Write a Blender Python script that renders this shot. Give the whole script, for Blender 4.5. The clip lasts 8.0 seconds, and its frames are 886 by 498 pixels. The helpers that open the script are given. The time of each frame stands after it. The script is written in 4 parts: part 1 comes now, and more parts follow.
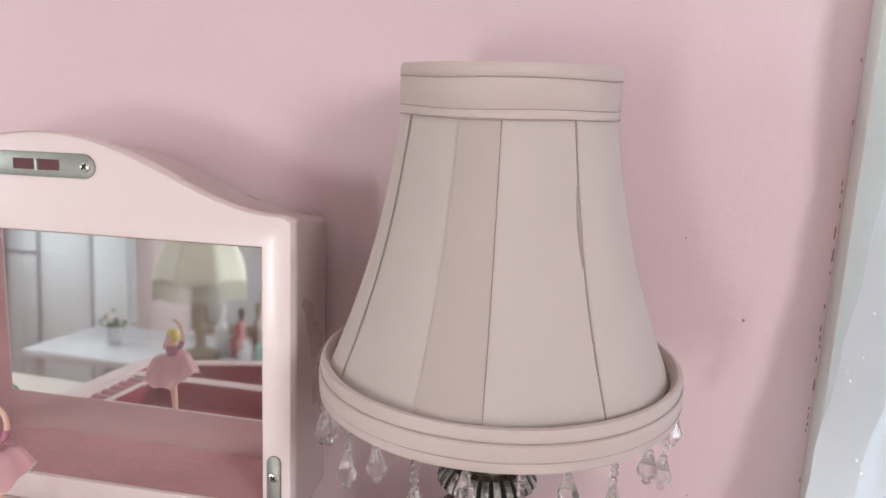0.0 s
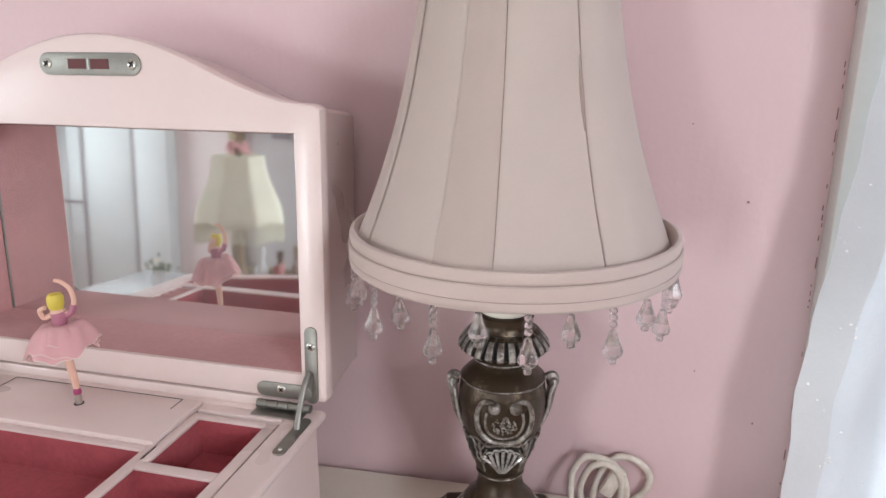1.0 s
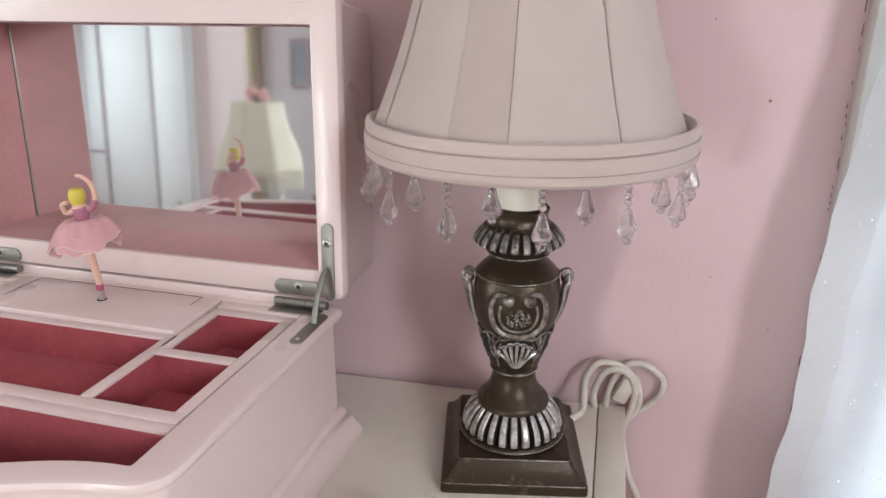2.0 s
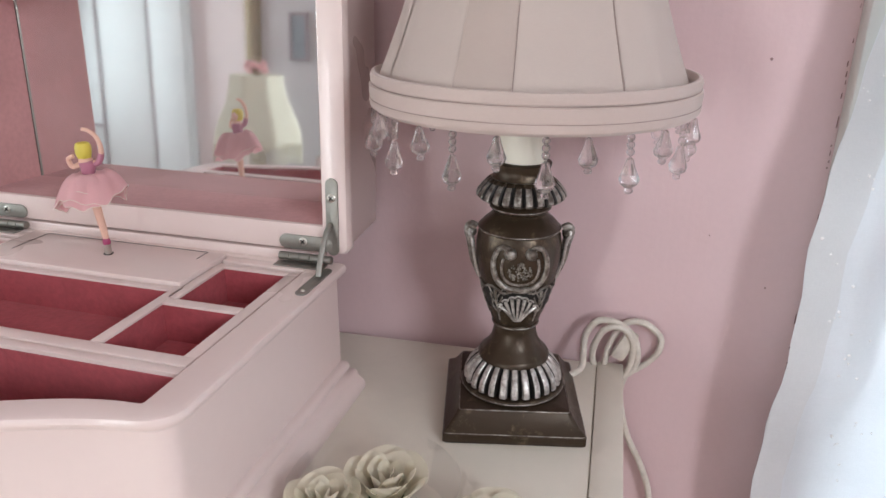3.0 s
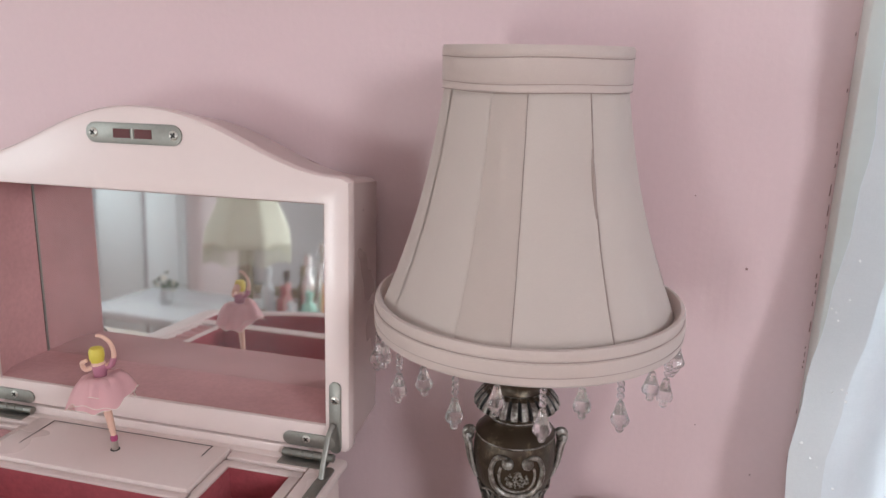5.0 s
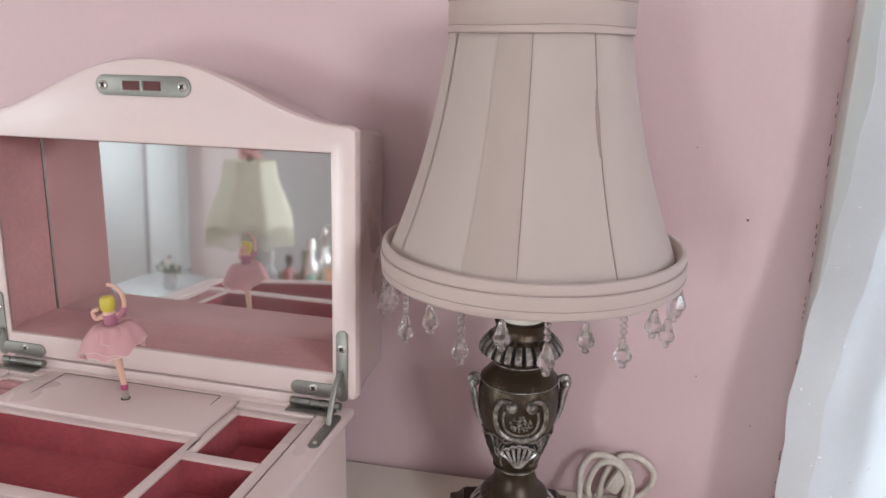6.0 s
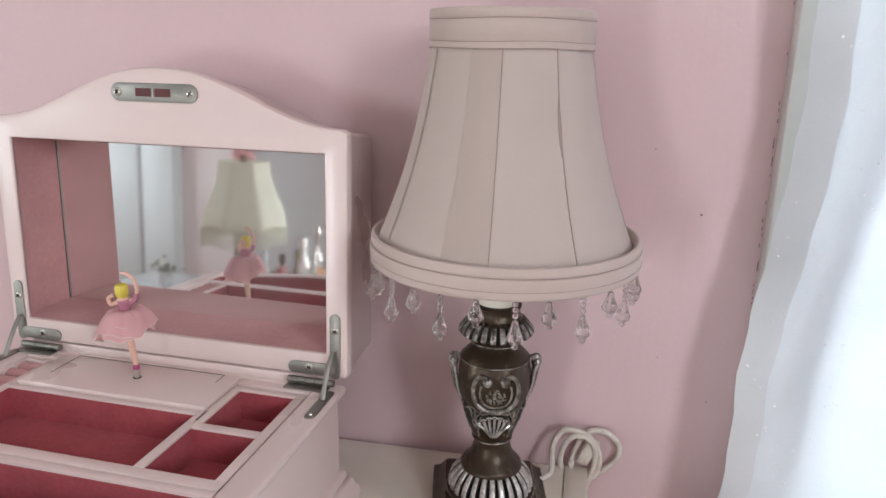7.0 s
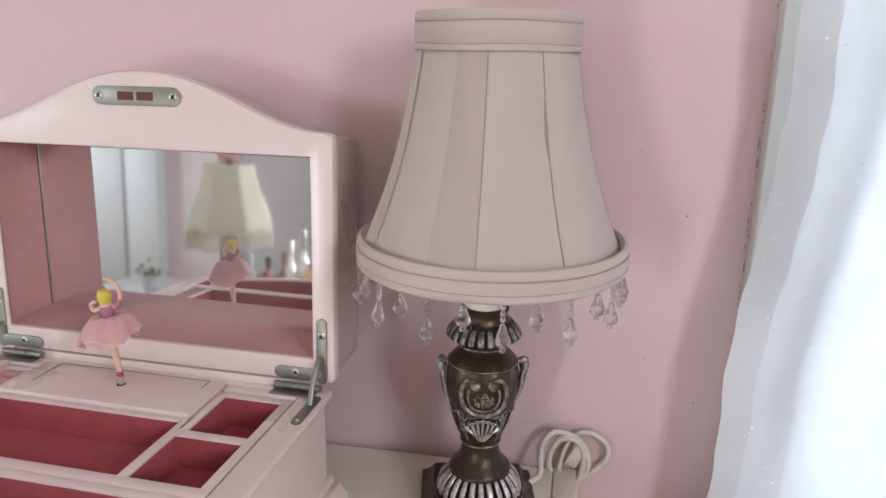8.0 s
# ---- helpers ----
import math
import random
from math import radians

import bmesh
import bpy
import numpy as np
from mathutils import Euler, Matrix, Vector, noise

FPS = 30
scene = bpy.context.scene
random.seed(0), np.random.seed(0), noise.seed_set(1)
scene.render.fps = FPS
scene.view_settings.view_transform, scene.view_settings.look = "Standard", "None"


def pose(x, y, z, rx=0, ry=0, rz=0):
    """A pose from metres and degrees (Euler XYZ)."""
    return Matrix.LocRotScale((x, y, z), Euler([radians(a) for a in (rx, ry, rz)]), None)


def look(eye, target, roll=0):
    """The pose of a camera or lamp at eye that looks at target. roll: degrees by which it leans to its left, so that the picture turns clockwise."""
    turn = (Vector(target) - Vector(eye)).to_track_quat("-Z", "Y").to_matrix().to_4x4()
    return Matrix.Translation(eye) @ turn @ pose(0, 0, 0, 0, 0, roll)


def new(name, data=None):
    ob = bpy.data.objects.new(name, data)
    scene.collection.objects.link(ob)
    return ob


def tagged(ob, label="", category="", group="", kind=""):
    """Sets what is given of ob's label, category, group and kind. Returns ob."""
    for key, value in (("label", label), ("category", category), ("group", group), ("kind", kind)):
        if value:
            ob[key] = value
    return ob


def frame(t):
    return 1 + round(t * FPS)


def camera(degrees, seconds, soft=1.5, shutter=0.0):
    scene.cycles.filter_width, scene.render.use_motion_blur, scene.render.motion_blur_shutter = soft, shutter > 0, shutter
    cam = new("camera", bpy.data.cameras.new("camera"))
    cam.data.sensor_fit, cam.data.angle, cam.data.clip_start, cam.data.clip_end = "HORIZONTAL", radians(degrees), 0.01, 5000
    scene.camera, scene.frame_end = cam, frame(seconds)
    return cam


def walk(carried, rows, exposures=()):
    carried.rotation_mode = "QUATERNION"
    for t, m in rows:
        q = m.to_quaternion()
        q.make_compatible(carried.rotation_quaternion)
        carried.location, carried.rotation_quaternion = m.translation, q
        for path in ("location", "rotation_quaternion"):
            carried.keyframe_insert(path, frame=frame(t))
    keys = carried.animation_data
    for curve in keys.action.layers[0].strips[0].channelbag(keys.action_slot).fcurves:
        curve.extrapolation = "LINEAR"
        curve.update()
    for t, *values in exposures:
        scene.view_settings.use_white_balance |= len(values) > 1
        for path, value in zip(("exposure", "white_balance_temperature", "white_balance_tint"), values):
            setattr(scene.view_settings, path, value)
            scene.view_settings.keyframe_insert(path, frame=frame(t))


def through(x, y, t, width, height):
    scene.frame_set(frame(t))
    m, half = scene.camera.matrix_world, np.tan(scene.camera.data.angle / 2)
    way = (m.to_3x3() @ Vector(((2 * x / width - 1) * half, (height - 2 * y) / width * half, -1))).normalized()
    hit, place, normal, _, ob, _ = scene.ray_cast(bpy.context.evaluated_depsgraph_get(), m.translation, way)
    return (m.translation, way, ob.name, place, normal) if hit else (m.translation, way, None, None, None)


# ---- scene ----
cam = camera(63.7, 8.0)
# seconds, place, yaw, pitch, roll
PATH = [
    (0.0, 0.0497, 0.1301, 1.1513, 8.80, -12.38, 1.63),
    (0.5, 0.0622, 0.1051, 1.1346, 9.40, -14.49, 1.09),
    (1.0, 0.0693, 0.0865, 1.1140, 11.71, -16.07, 0.17),
    (1.5, 0.0713, 0.0789, 1.1025, 12.86, -17.41, -0.22),
    (2.0, 0.0749, 0.0732, 1.0713, 13.32, -19.17, 0.10),
    (2.2, 0.0737, 0.0692, 1.0642, 13.11, -19.62, 0.28),
    (3.3, 0.0747, 0.0600, 1.0567, 13.20, -21.19, 0.47),
    (3.5, 0.0725, 0.0622, 1.0603, 13.22, -21.39, 0.37),
    (4.0, 0.0754, 0.0686, 1.0987, 12.42, -19.26, 0.99),
    (4.5, 0.0642, 0.0753, 1.1434, 11.85, -16.74, 1.06),
    (4.7, 0.0627, 0.0689, 1.1595, 11.85, -15.31, 1.00),
    (5.8, 0.0591, 0.0534, 1.1415, 11.79, -15.02, 0.80),
    (6.0, 0.0622, 0.0452, 1.1302, 11.90, -15.71, 0.85),
    (6.5, 0.0686, 0.0109, 1.1243, 11.71, -15.93, 0.95),
    (7.0, 0.0815, -0.0099, 1.1380, 11.25, -15.58, 1.01),
    (7.5, 0.0795, -0.0072, 1.1402, 10.32, -15.18, 1.03),
    (8.0, 0.0811, -0.0067, 1.1387, 10.18, -15.46, 0.89),
]
# the film darkens a little on the way
EXPOSURES = [(0.0, 0.22), (1.5, 0.20), (3.5, 0.08), (4.5, 0.0), (8.0, 0.0)]
walk(cam, [(t, pose(x, y, z, 0, 0, yaw) @ pose(0, 0, 0, 90 + pitch, 0, 0) @ pose(0, 0, 0, 0, 0, roll)) for t, x, y, z, yaw, pitch, roll in PATH], EXPOSURES)

# ---- light and sky ----
world = bpy.data.worlds.new("sky")
world.use_nodes = True
scene.world = world
wn = world.node_tree.nodes
sky = wn.new("ShaderNodeTexSky")
sky.sky_type, sky.sun_disc = "NISHITA", False
sky.sun_elevation, sky.sun_rotation = radians(38), radians(200)
wn["Background"].inputs["Strength"].default_value = 0.12
world.node_tree.links.new(sky.outputs[0], wn["Background"].inputs[0])


def window_light(name, eye, target, w, h, power, colour):
    lamp = bpy.data.lights.new(name, "AREA")
    lamp.shape, lamp.size, lamp.size_y, lamp.energy, lamp.color = "RECTANGLE", w, h, power, colour
    ob = new(name, lamp)
    ob.matrix_world = look(eye, target)
    return ob


# daylight in the openings: the low south and west windows, the east window, the window behind the sheer curtain
window_light("south_window_light", (-0.81, -1.485, 0.74), (-0.30, 0.55, 0.98), 0.26, 0.46, 8.0, (0.90, 0.975, 1.0))
window_light("west_window_light", (-2.685, -0.90, 1.18), (-0.60, 0.10, 0.95), 0.85, 1.0, 16.5, (0.86, 0.96, 1.0))
window_light("east_window_light", (1.27, -1.02, 1.56), (-0.90, -0.35, 0.75), 0.46, 0.66, 21.0, (0.84, 0.93, 1.0))
window_light("north_window_light", (0.71, 0.82, 0.86), (0.66, 0.4, 0.84), 0.84, 1.35, 9.6, (0.80, 0.91, 1.0))

# ---- materials ----
def nodes_of(name):
    m = bpy.data.materials.new(name)
    m.use_nodes = True
    return m, m.node_tree.nodes, m.node_tree.links, m.node_tree.nodes["Principled BSDF"]


def surface(name, colour, rough=0.5, metal=0.0, grain=60.0, amount=0.12, stain=6.0, stain_amount=0.1, bump=0.1, depth=0.001, other=None, sheen=0.0, coat=0.0):
    """A surface with fine grain and broad stains in its colour, and a fine relief."""
    m, n, l, p = nodes_of(name)
    tc = n.new("ShaderNodeTexCoord")
    fine, broad = n.new("ShaderNodeTexNoise"), n.new("ShaderNodeTexNoise")
    fine.inputs["Scale"].default_value, fine.inputs["Detail"].default_value = grain, 6
    broad.inputs["Scale"].default_value, broad.inputs["Detail"].default_value = stain, 3
    l.new(tc.outputs["Object"], fine.inputs["Vector"])
    l.new(tc.outputs["Object"], broad.inputs["Vector"])
    dark = other or tuple(c * 0.55 for c in colour)
    a, b = n.new("ShaderNodeMix"), n.new("ShaderNodeMix")
    for x, t, k in ((a, fine, amount), (b, broad, stain_amount)):
        x.data_type = "RGBA"
        r = n.new("ShaderNodeMapRange")
        r.inputs["From Min"].default_value, r.inputs["From Max"].default_value, r.inputs["To Max"].default_value = 0.35, 0.75, k
        l.new(t.outputs["Fac"], r.inputs["Value"])
        l.new(r.outputs[0], x.inputs[0])
        x.inputs[7].default_value = (*dark, 1)
    a.inputs[6].default_value = (*colour, 1)
    l.new(a.outputs[2], b.inputs[6])
    l.new(b.outputs[2], p.inputs["Base Color"])
    p.inputs["Roughness"].default_value, p.inputs["Metallic"].default_value = rough, metal
    p.inputs["Sheen Weight"].default_value = sheen
    p.inputs["Coat Weight"].default_value = coat
    rr = n.new("ShaderNodeMapRange")
    rr.inputs["To Min"].default_value, rr.inputs["To Max"].default_value = max(0.02, rough - 0.08), min(1, rough + 0.1)
    l.new(broad.outputs["Fac"], rr.inputs["Value"])
    l.new(rr.outputs[0], p.inputs["Roughness"])
    if bump:
        bp = n.new("ShaderNodeBump")
        bp.inputs["Strength"].default_value, bp.inputs["Distance"].default_value = bump, depth
        l.new(fine.outputs["Fac"], bp.inputs["Height"])
        l.new(bp.outputs[0], p.inputs["Normal"])
    return m


def weave(name, colour, scale=900.0, through=0.0, rough=0.85, amount=0.1, bump=0.25):
    """Woven cloth: two crossed thread waves, broken by noise; through is the share of light that passes."""
    m, n, l, p = nodes_of(name)
    tc = n.new("ShaderNodeTexCoord")
    cloud = n.new("ShaderNodeTexNoise")
    cloud.inputs["Scale"].default_value, cloud.inputs["Detail"].default_value = 14, 5
    streak = n.new("ShaderNodeTexNoise")
    mp = n.new("ShaderNodeMapping")
    mp.inputs["Scale"].default_value = (scale, scale, scale * 0.06)
    l.new(tc.outputs["Object"], mp.inputs["Vector"])
    l.new(mp.outputs[0], streak.inputs["Vector"])
    mp2 = n.new("ShaderNodeMapping")
    mp2.inputs["Scale"].default_value = (scale * 0.06, scale * 0.06, scale)
    cross = n.new("ShaderNodeTexNoise")
    l.new(tc.outputs["Object"], mp2.inputs["Vector"])
    l.new(mp2.outputs[0], cross.inputs["Vector"])
    l.new(tc.outputs["Object"], cloud.inputs["Vector"])
    add = n.new("ShaderNodeMath")
    l.new(streak.outputs["Fac"], add.inputs[0])
    l.new(cross.outputs["Fac"], add.inputs[1])
    mix, mix2 = n.new("ShaderNodeMix"), n.new("ShaderNodeMix")
    for x, s, k, lo, hi in ((mix, add.outputs[0], amount, 0.8, 1.25), (mix2, cloud.outputs["Fac"], 0.12, 0.4, 0.7)):
        x.data_type = "RGBA"
        r = n.new("ShaderNodeMapRange")
        r.inputs["From Min"].default_value, r.inputs["From Max"].default_value, r.inputs["To Max"].default_value = lo, hi, k
        l.new(s, r.inputs["Value"])
        l.new(r.outputs[0], x.inputs[0])
        x.inputs[7].default_value = (*[c * 0.5 for c in colour], 1)
    mix.inputs[6].default_value = (*colour, 1)
    l.new(mix.outputs[2], mix2.inputs[6])
    l.new(mix2.outputs[2], p.inputs["Base Color"])
    p.inputs["Roughness"].default_value, p.inputs["Sheen Weight"].default_value = rough, 0.25
    bp = n.new("ShaderNodeBump")
    bp.inputs["Strength"].default_value, bp.inputs["Distance"].default_value = bump, 0.0004
    l.new(add.outputs[0], bp.inputs["Height"])
    l.new(bp.outputs[0], p.inputs["Normal"])
    if through:
        t = n.new("ShaderNodeBsdfTranslucent")
        l.new(mix2.outputs[2], t.inputs["Color"])
        ms = n.new("ShaderNodeMixShader")
        ms.inputs[0].default_value = through
        l.new(p.outputs[0], ms.inputs[1])
        l.new(t.outputs[0], ms.inputs[2])
        l.new(ms.outputs[0], n["Material Output"].inputs["Surface"])
    return m


def clear(name, colour=(1, 1, 1), rough=0.02, ior=1.49, thin=0.0):
    m, n, l, p = nodes_of(name)
    p.inputs["Base Color"].default_value = (*colour, 1)
    p.inputs["Roughness"].default_value, p.inputs["IOR"].default_value, p.inputs["Transmission Weight"].default_value = rough, ior, 1.0
    if thin:
        t, ms = n.new("ShaderNodeBsdfTransparent"), n.new("ShaderNodeMixShader")
        ms.inputs[0].default_value = thin
        l.new(p.outputs[0], ms.inputs[1])
        l.new(t.outputs[0], ms.inputs[2])
        l.new(ms.outputs[0], n["Material Output"].inputs["Surface"])
    return m


WALL = surface("pink_wall_paint", (0.66, 0.476, 0.480), 0.5, grain=220, amount=0.05, stain=3.0, stain_amount=0.06, bump=0.12, depth=0.0015)


def brushed(m, fine=90.0, along=5.0, strength=0.22, depth=0.0012):
    """Adds upright brush strokes to a paint's relief."""
    n, l = m.node_tree.nodes, m.node_tree.links
    tc, mp, noise, bp = n.new("ShaderNodeTexCoord"), n.new("ShaderNodeMapping"), n.new("ShaderNodeTexNoise"), n.new("ShaderNodeBump")
    mp.inputs["Scale"].default_value = (fine, fine, along)
    noise.inputs["Scale"].default_value, noise.inputs["Detail"].default_value = 1.0, 4
    l.new(tc.outputs["Object"], mp.inputs["Vector"])
    l.new(mp.outputs[0], noise.inputs["Vector"])
    l.new(noise.outputs["Fac"], bp.inputs["Height"])
    bp.inputs["Strength"].default_value, bp.inputs["Distance"].default_value = strength, depth
    l.new(n["Bump"].outputs[0], bp.inputs["Normal"])
    l.new(bp.outputs[0], n["Principled BSDF"].inputs["Normal"])


brushed(WALL)
SOUTH = surface("pale_pink_wall_paint", (0.89, 0.80, 0.80), 0.6, grain=220, amount=0.05, stain=3.0, bump=0.1)
TRIM = surface("cream_gloss_paint", (0.72, 0.72, 0.68), 0.4, grain=120, amount=0.08, bump=0.05)
FLAKE = surface("bare_dark_wood", (0.27, 0.16, 0.15), 0.8, bump=0.3)
CEIL = surface("white_ceiling_paint", (0.8, 0.78, 0.76), 0.8, bump=0.1)
FLOOR = surface("oak_floor_wood", (0.36, 0.23, 0.14), 0.4, grain=30, amount=0.4, bump=0.1)
DESK = surface("cream_desk_lacquer", (0.80, 0.735, 0.63), 0.36, grain=90, amount=0.07, stain=5, stain_amount=0.1, bump=0.03)
BOX = surface("pink_lacquer", (0.755, 0.612, 0.572), 0.30, grain=150, amount=0.03, stain=9, stain_amount=0.05, bump=0.02, coat=0.15)
VELVET = surface("rose_velvet", (0.44, 0.074, 0.090), 0.95, grain=260, amount=0.45, stain=35, stain_amount=0.35, bump=0.4, depth=0.0008, sheen=0.12)
VELVET_PALE = surface("dusty_pink_lining", (0.56, 0.285, 0.28), 0.9, grain=240, amount=0.25, stain=25, stain_amount=0.2, bump=0.25, depth=0.0006, sheen=0.1)
STEEL = surface("brushed_nickel", (0.33, 0.32, 0.29), 0.48, 1.0, grain=400, amount=0.2, stain=60, stain_amount=0.25, bump=0.06)


def patina(name, dark, light, share, rough=0.4, metal=0.5, scale=70.0):
    """Dark metal with light rubbed patches that follow a ragged noise."""
    m, n, l, p = nodes_of(name)
    tc = n.new("ShaderNodeTexCoord")
    big, fine = n.new("ShaderNodeTexNoise"), n.new("ShaderNodeTexNoise")
    big.inputs["Scale"].default_value, big.inputs["Detail"].default_value, big.inputs["Roughness"].default_value = scale, 8, 0.7
    fine.inputs["Scale"].default_value, fine.inputs["Detail"].default_value = 420, 5
    for t in (big, fine):
        l.new(tc.outputs["Object"], t.inputs["Vector"])
    ramp = n.new("ShaderNodeMapRange")
    ramp.inputs["From Min"].default_value, ramp.inputs["From Max"].default_value = 0.62 - share * 0.4, 0.80 - share * 0.3
    l.new(big.outputs["Fac"], ramp.inputs["Value"])
    mul = n.new("ShaderNodeMath")
    mul.operation = "MULTIPLY"
    l.new(ramp.outputs[0], mul.inputs[0])
    l.new(fine.outputs["Fac"], mul.inputs[1])
    mul2 = n.new("ShaderNodeMath")
    mul2.operation, mul2.use_clamp = "MULTIPLY", True
    mul2.inputs[1].default_value = 1.7
    l.new(mul.outputs[0], mul2.inputs[0])
    mix = n.new("ShaderNodeMix")
    mix.data_type = "RGBA"
    mix.inputs[6].default_value, mix.inputs[7].default_value = (*dark, 1), (*light, 1)
    l.new(mul2.outputs[0], mix.inputs[0])
    l.new(mix.outputs[2], p.inputs["Base Color"])
    p.inputs["Roughness"].default_value, p.inputs["Metallic"].default_value = rough, metal
    bp = n.new("ShaderNodeBump")
    bp.inputs["Strength"].default_value, bp.inputs["Distance"].default_value = 0.5, 0.0008
    l.new(big.outputs["Fac"], bp.inputs["Height"])
    l.new(bp.outputs[0], p.inputs["Normal"])
    return m


BRONZE = patina("antique_bronze", (0.048, 0.031, 0.018), (0.22, 0.165, 0.105), 0.15, 0.34, 0.5)
ANTIQUE = patina("worn_bronze", (0.10, 0.075, 0.06), (0.42, 0.39, 0.35), 0.55, 0.36, 0.5, 160.0)
SILVER = patina("rubbed_silver", (0.16, 0.13, 0.11), (0.62, 0.59, 0.56), 0.8, 0.34, 0.6, 120.0)
GROOVE = surface("dark_patina", (0.016, 0.013, 0.011), 0.55, 0.2, grain=260, amount=0.3, bump=0.2)
SHADE = weave("blush_shade_silk", (0.575, 0.478, 0.425), 1100, 0.10, 0.75, 0.10, 0.2)
SHADE_DARK = weave("darker_blush_silk", (0.48, 0.386, 0.338), 1100, 0.04, 0.75, 0.10, 0.2)
BAND = weave("blush_band_silk", (0.56, 0.445, 0.397), 1100, 0.03, 0.7, 0.12, 0.25)
# dark tone that paints shadow into the lampshade's seams and creases
SEAM = surface("painted_seam_shadow", (0.37, 0.28, 0.25), 0.9, bump=0)
SLEEVE = surface("ivory_candle_sleeve", (0.78, 0.73, 0.62), 0.45, bump=0.05)
BEAD = clear("clear_acrylic_bead", (1.0, 1.0, 1.0), 0.01, 1.45, 0.25)
bn, bl = BEAD.node_tree.nodes, BEAD.node_tree.links
milk, blend = bn.new("ShaderNodeBsdfTranslucent"), bn.new("ShaderNodeMixShader")
milk.inputs["Color"].default_value = (0.95, 0.93, 0.92, 1)
blend.inputs[0].default_value = 0.13
bl.new(bn["Mix Shader"].outputs[0], blend.inputs[1])
bl.new(milk.outputs[0], blend.inputs[2])
bl.new(blend.outputs[0], bn["Material Output"].inputs["Surface"])
CORD = surface("yellowed_white_cord", (0.72, 0.66, 0.58), 0.45, grain=300, amount=0.2, stain=70, stain_amount=0.35, bump=0.1, other=(0.30, 0.24, 0.18))
SCREW = surface("zinc_screw", (0.62, 0.6, 0.55), 0.3, 1.0, bump=0.05)
SKIN = surface("peach_plastic", (0.76, 0.47, 0.36), 0.45, bump=0.03, amount=0.05)
HAIR = surface("yellow_paint", (0.70, 0.56, 0.08), 0.5, amount=0.2, bump=0.1)
PLUM = surface("mauve_paint", (0.48, 0.19, 0.26), 0.5, amount=0.2, bump=0.1)
SHOE = surface("magenta_paint", (0.42, 0.06, 0.16), 0.45, bump=0.05)
TULLE = weave("pink_tulle", (0.90, 0.56, 0.57), 1500, 0.4, 0.8, 0.15, 0.3)
PETAL = weave("ivory_foam_petal", (0.98, 0.93, 0.82), 1600, 0.40, 0.8, 0.04, 0.2)
PETAL.node_tree.nodes["Principled BSDF"].inputs["Subsurface Weight"].default_value = 0.0
LEAF = surface("dull_green_leaf", (0.08, 0.12, 0.06), 0.6, bump=0.1)
CELL = clear("clear_acetate", (1, 1, 1), 0.03, 1.3, 0.88)
SLOT = surface("dark_red_slot", (0.12, 0.035, 0.035), 0.7, bump=0)
GLASS = clear("window_glass", (0.96, 1, 1), 0.0, 1.45, 0.5)
SHEER = weave("white_sheer_voile", (0.84, 0.87, 0.90), 700, 0.55, 0.9, 0.10, 0.5)
SHEER_HEM = weave("white_sheer_hem", (0.80, 0.81, 0.82), 700, 0.3, 0.9, 0.10, 0.4)
GLITTER = surface("silver_sequin", (1.0, 1.0, 1.0), 0.10, 0.0, bump=0, coat=1.0)
DOORWHITE = surface("pale_blue_white_paint", (0.80, 0.86, 0.87), 0.7, grain=60, bump=0.05)
BATTEN = surface("mauve_grey_paint", (0.30, 0.25, 0.27), 0.5, bump=0.05)
CREAMSHADE = weave("cream_fringed_silk", (0.70, 0.69, 0.56), 300, 0.25, 0.8)
GOLD = surface("old_gold_frame", (0.26, 0.20, 0.12), 0.45, 0.6, bump=0.3)
DARKWOOD = surface("dark_wood", (0.10, 0.05, 0.03), 0.45, grain=40, amount=0.3)
RED = surface("dusty_red_glass", (0.42, 0.10, 0.10), 0.2, bump=0)
GREEN = surface("pale_green_glass", (0.35, 0.6, 0.5), 0.15, bump=0)
PORCELAIN = surface("white_porcelain", (0.62, 0.63, 0.64), 0.15, bump=0)
BLUSHGLASS = surface("blush_glass", (0.80, 0.42, 0.40), 0.2, bump=0)
PEACH = surface("peach_glass", (0.80, 0.40, 0.22), 0.2, bump=0)
CHROME = surface("polished_silver", (0.85, 0.85, 0.84), 0.12, 1.0, bump=0)
HAZEGLASS = surface("hazy_old_mirror", (0.60, 0.59, 0.60), 0.35, 0.0, grain=8, amount=0.2)
PICTURE = surface("faded_blue_print", (0.30, 0.36, 0.40), 0.6, grain=20, amount=0.6, stain=9, stain_amount=0.5)


def looking_glass():
    m, n, l, p = nodes_of("silvered_glass")
    p.inputs["Base Color"].default_value = (0.93, 0.94, 0.93, 1)
    p.inputs["Metallic"].default_value, p.inputs["Roughness"].default_value = 1.0, 0.038
    # a film of dust over the silvering
    dust, mix = n.new("ShaderNodeBsdfDiffuse"), n.new("ShaderNodeMixShader")
    dust.inputs["Color"].default_value = (0.75, 0.74, 0.74, 1)
    spots, span = n.new("ShaderNodeTexNoise"), n.new("ShaderNodeMapRange")
    spots.inputs["Scale"].default_value, spots.inputs["Detail"].default_value = 35, 6
    span.inputs["To Min"].default_value, span.inputs["To Max"].default_value = 0.04, 0.13
    l.new(n.new("ShaderNodeTexCoord").outputs["Object"], spots.inputs["Vector"])
    l.new(spots.outputs["Fac"], span.inputs["Value"])
    l.new(span.outputs[0], mix.inputs[0])
    l.new(p.outputs[0], mix.inputs[1])
    l.new(dust.outputs[0], mix.inputs[2])
    l.new(mix.outputs[0], n["Material Output"].inputs["Surface"])
    return m


MIRROR = looking_glass()

# ---- building helpers ----
ROOT = {}


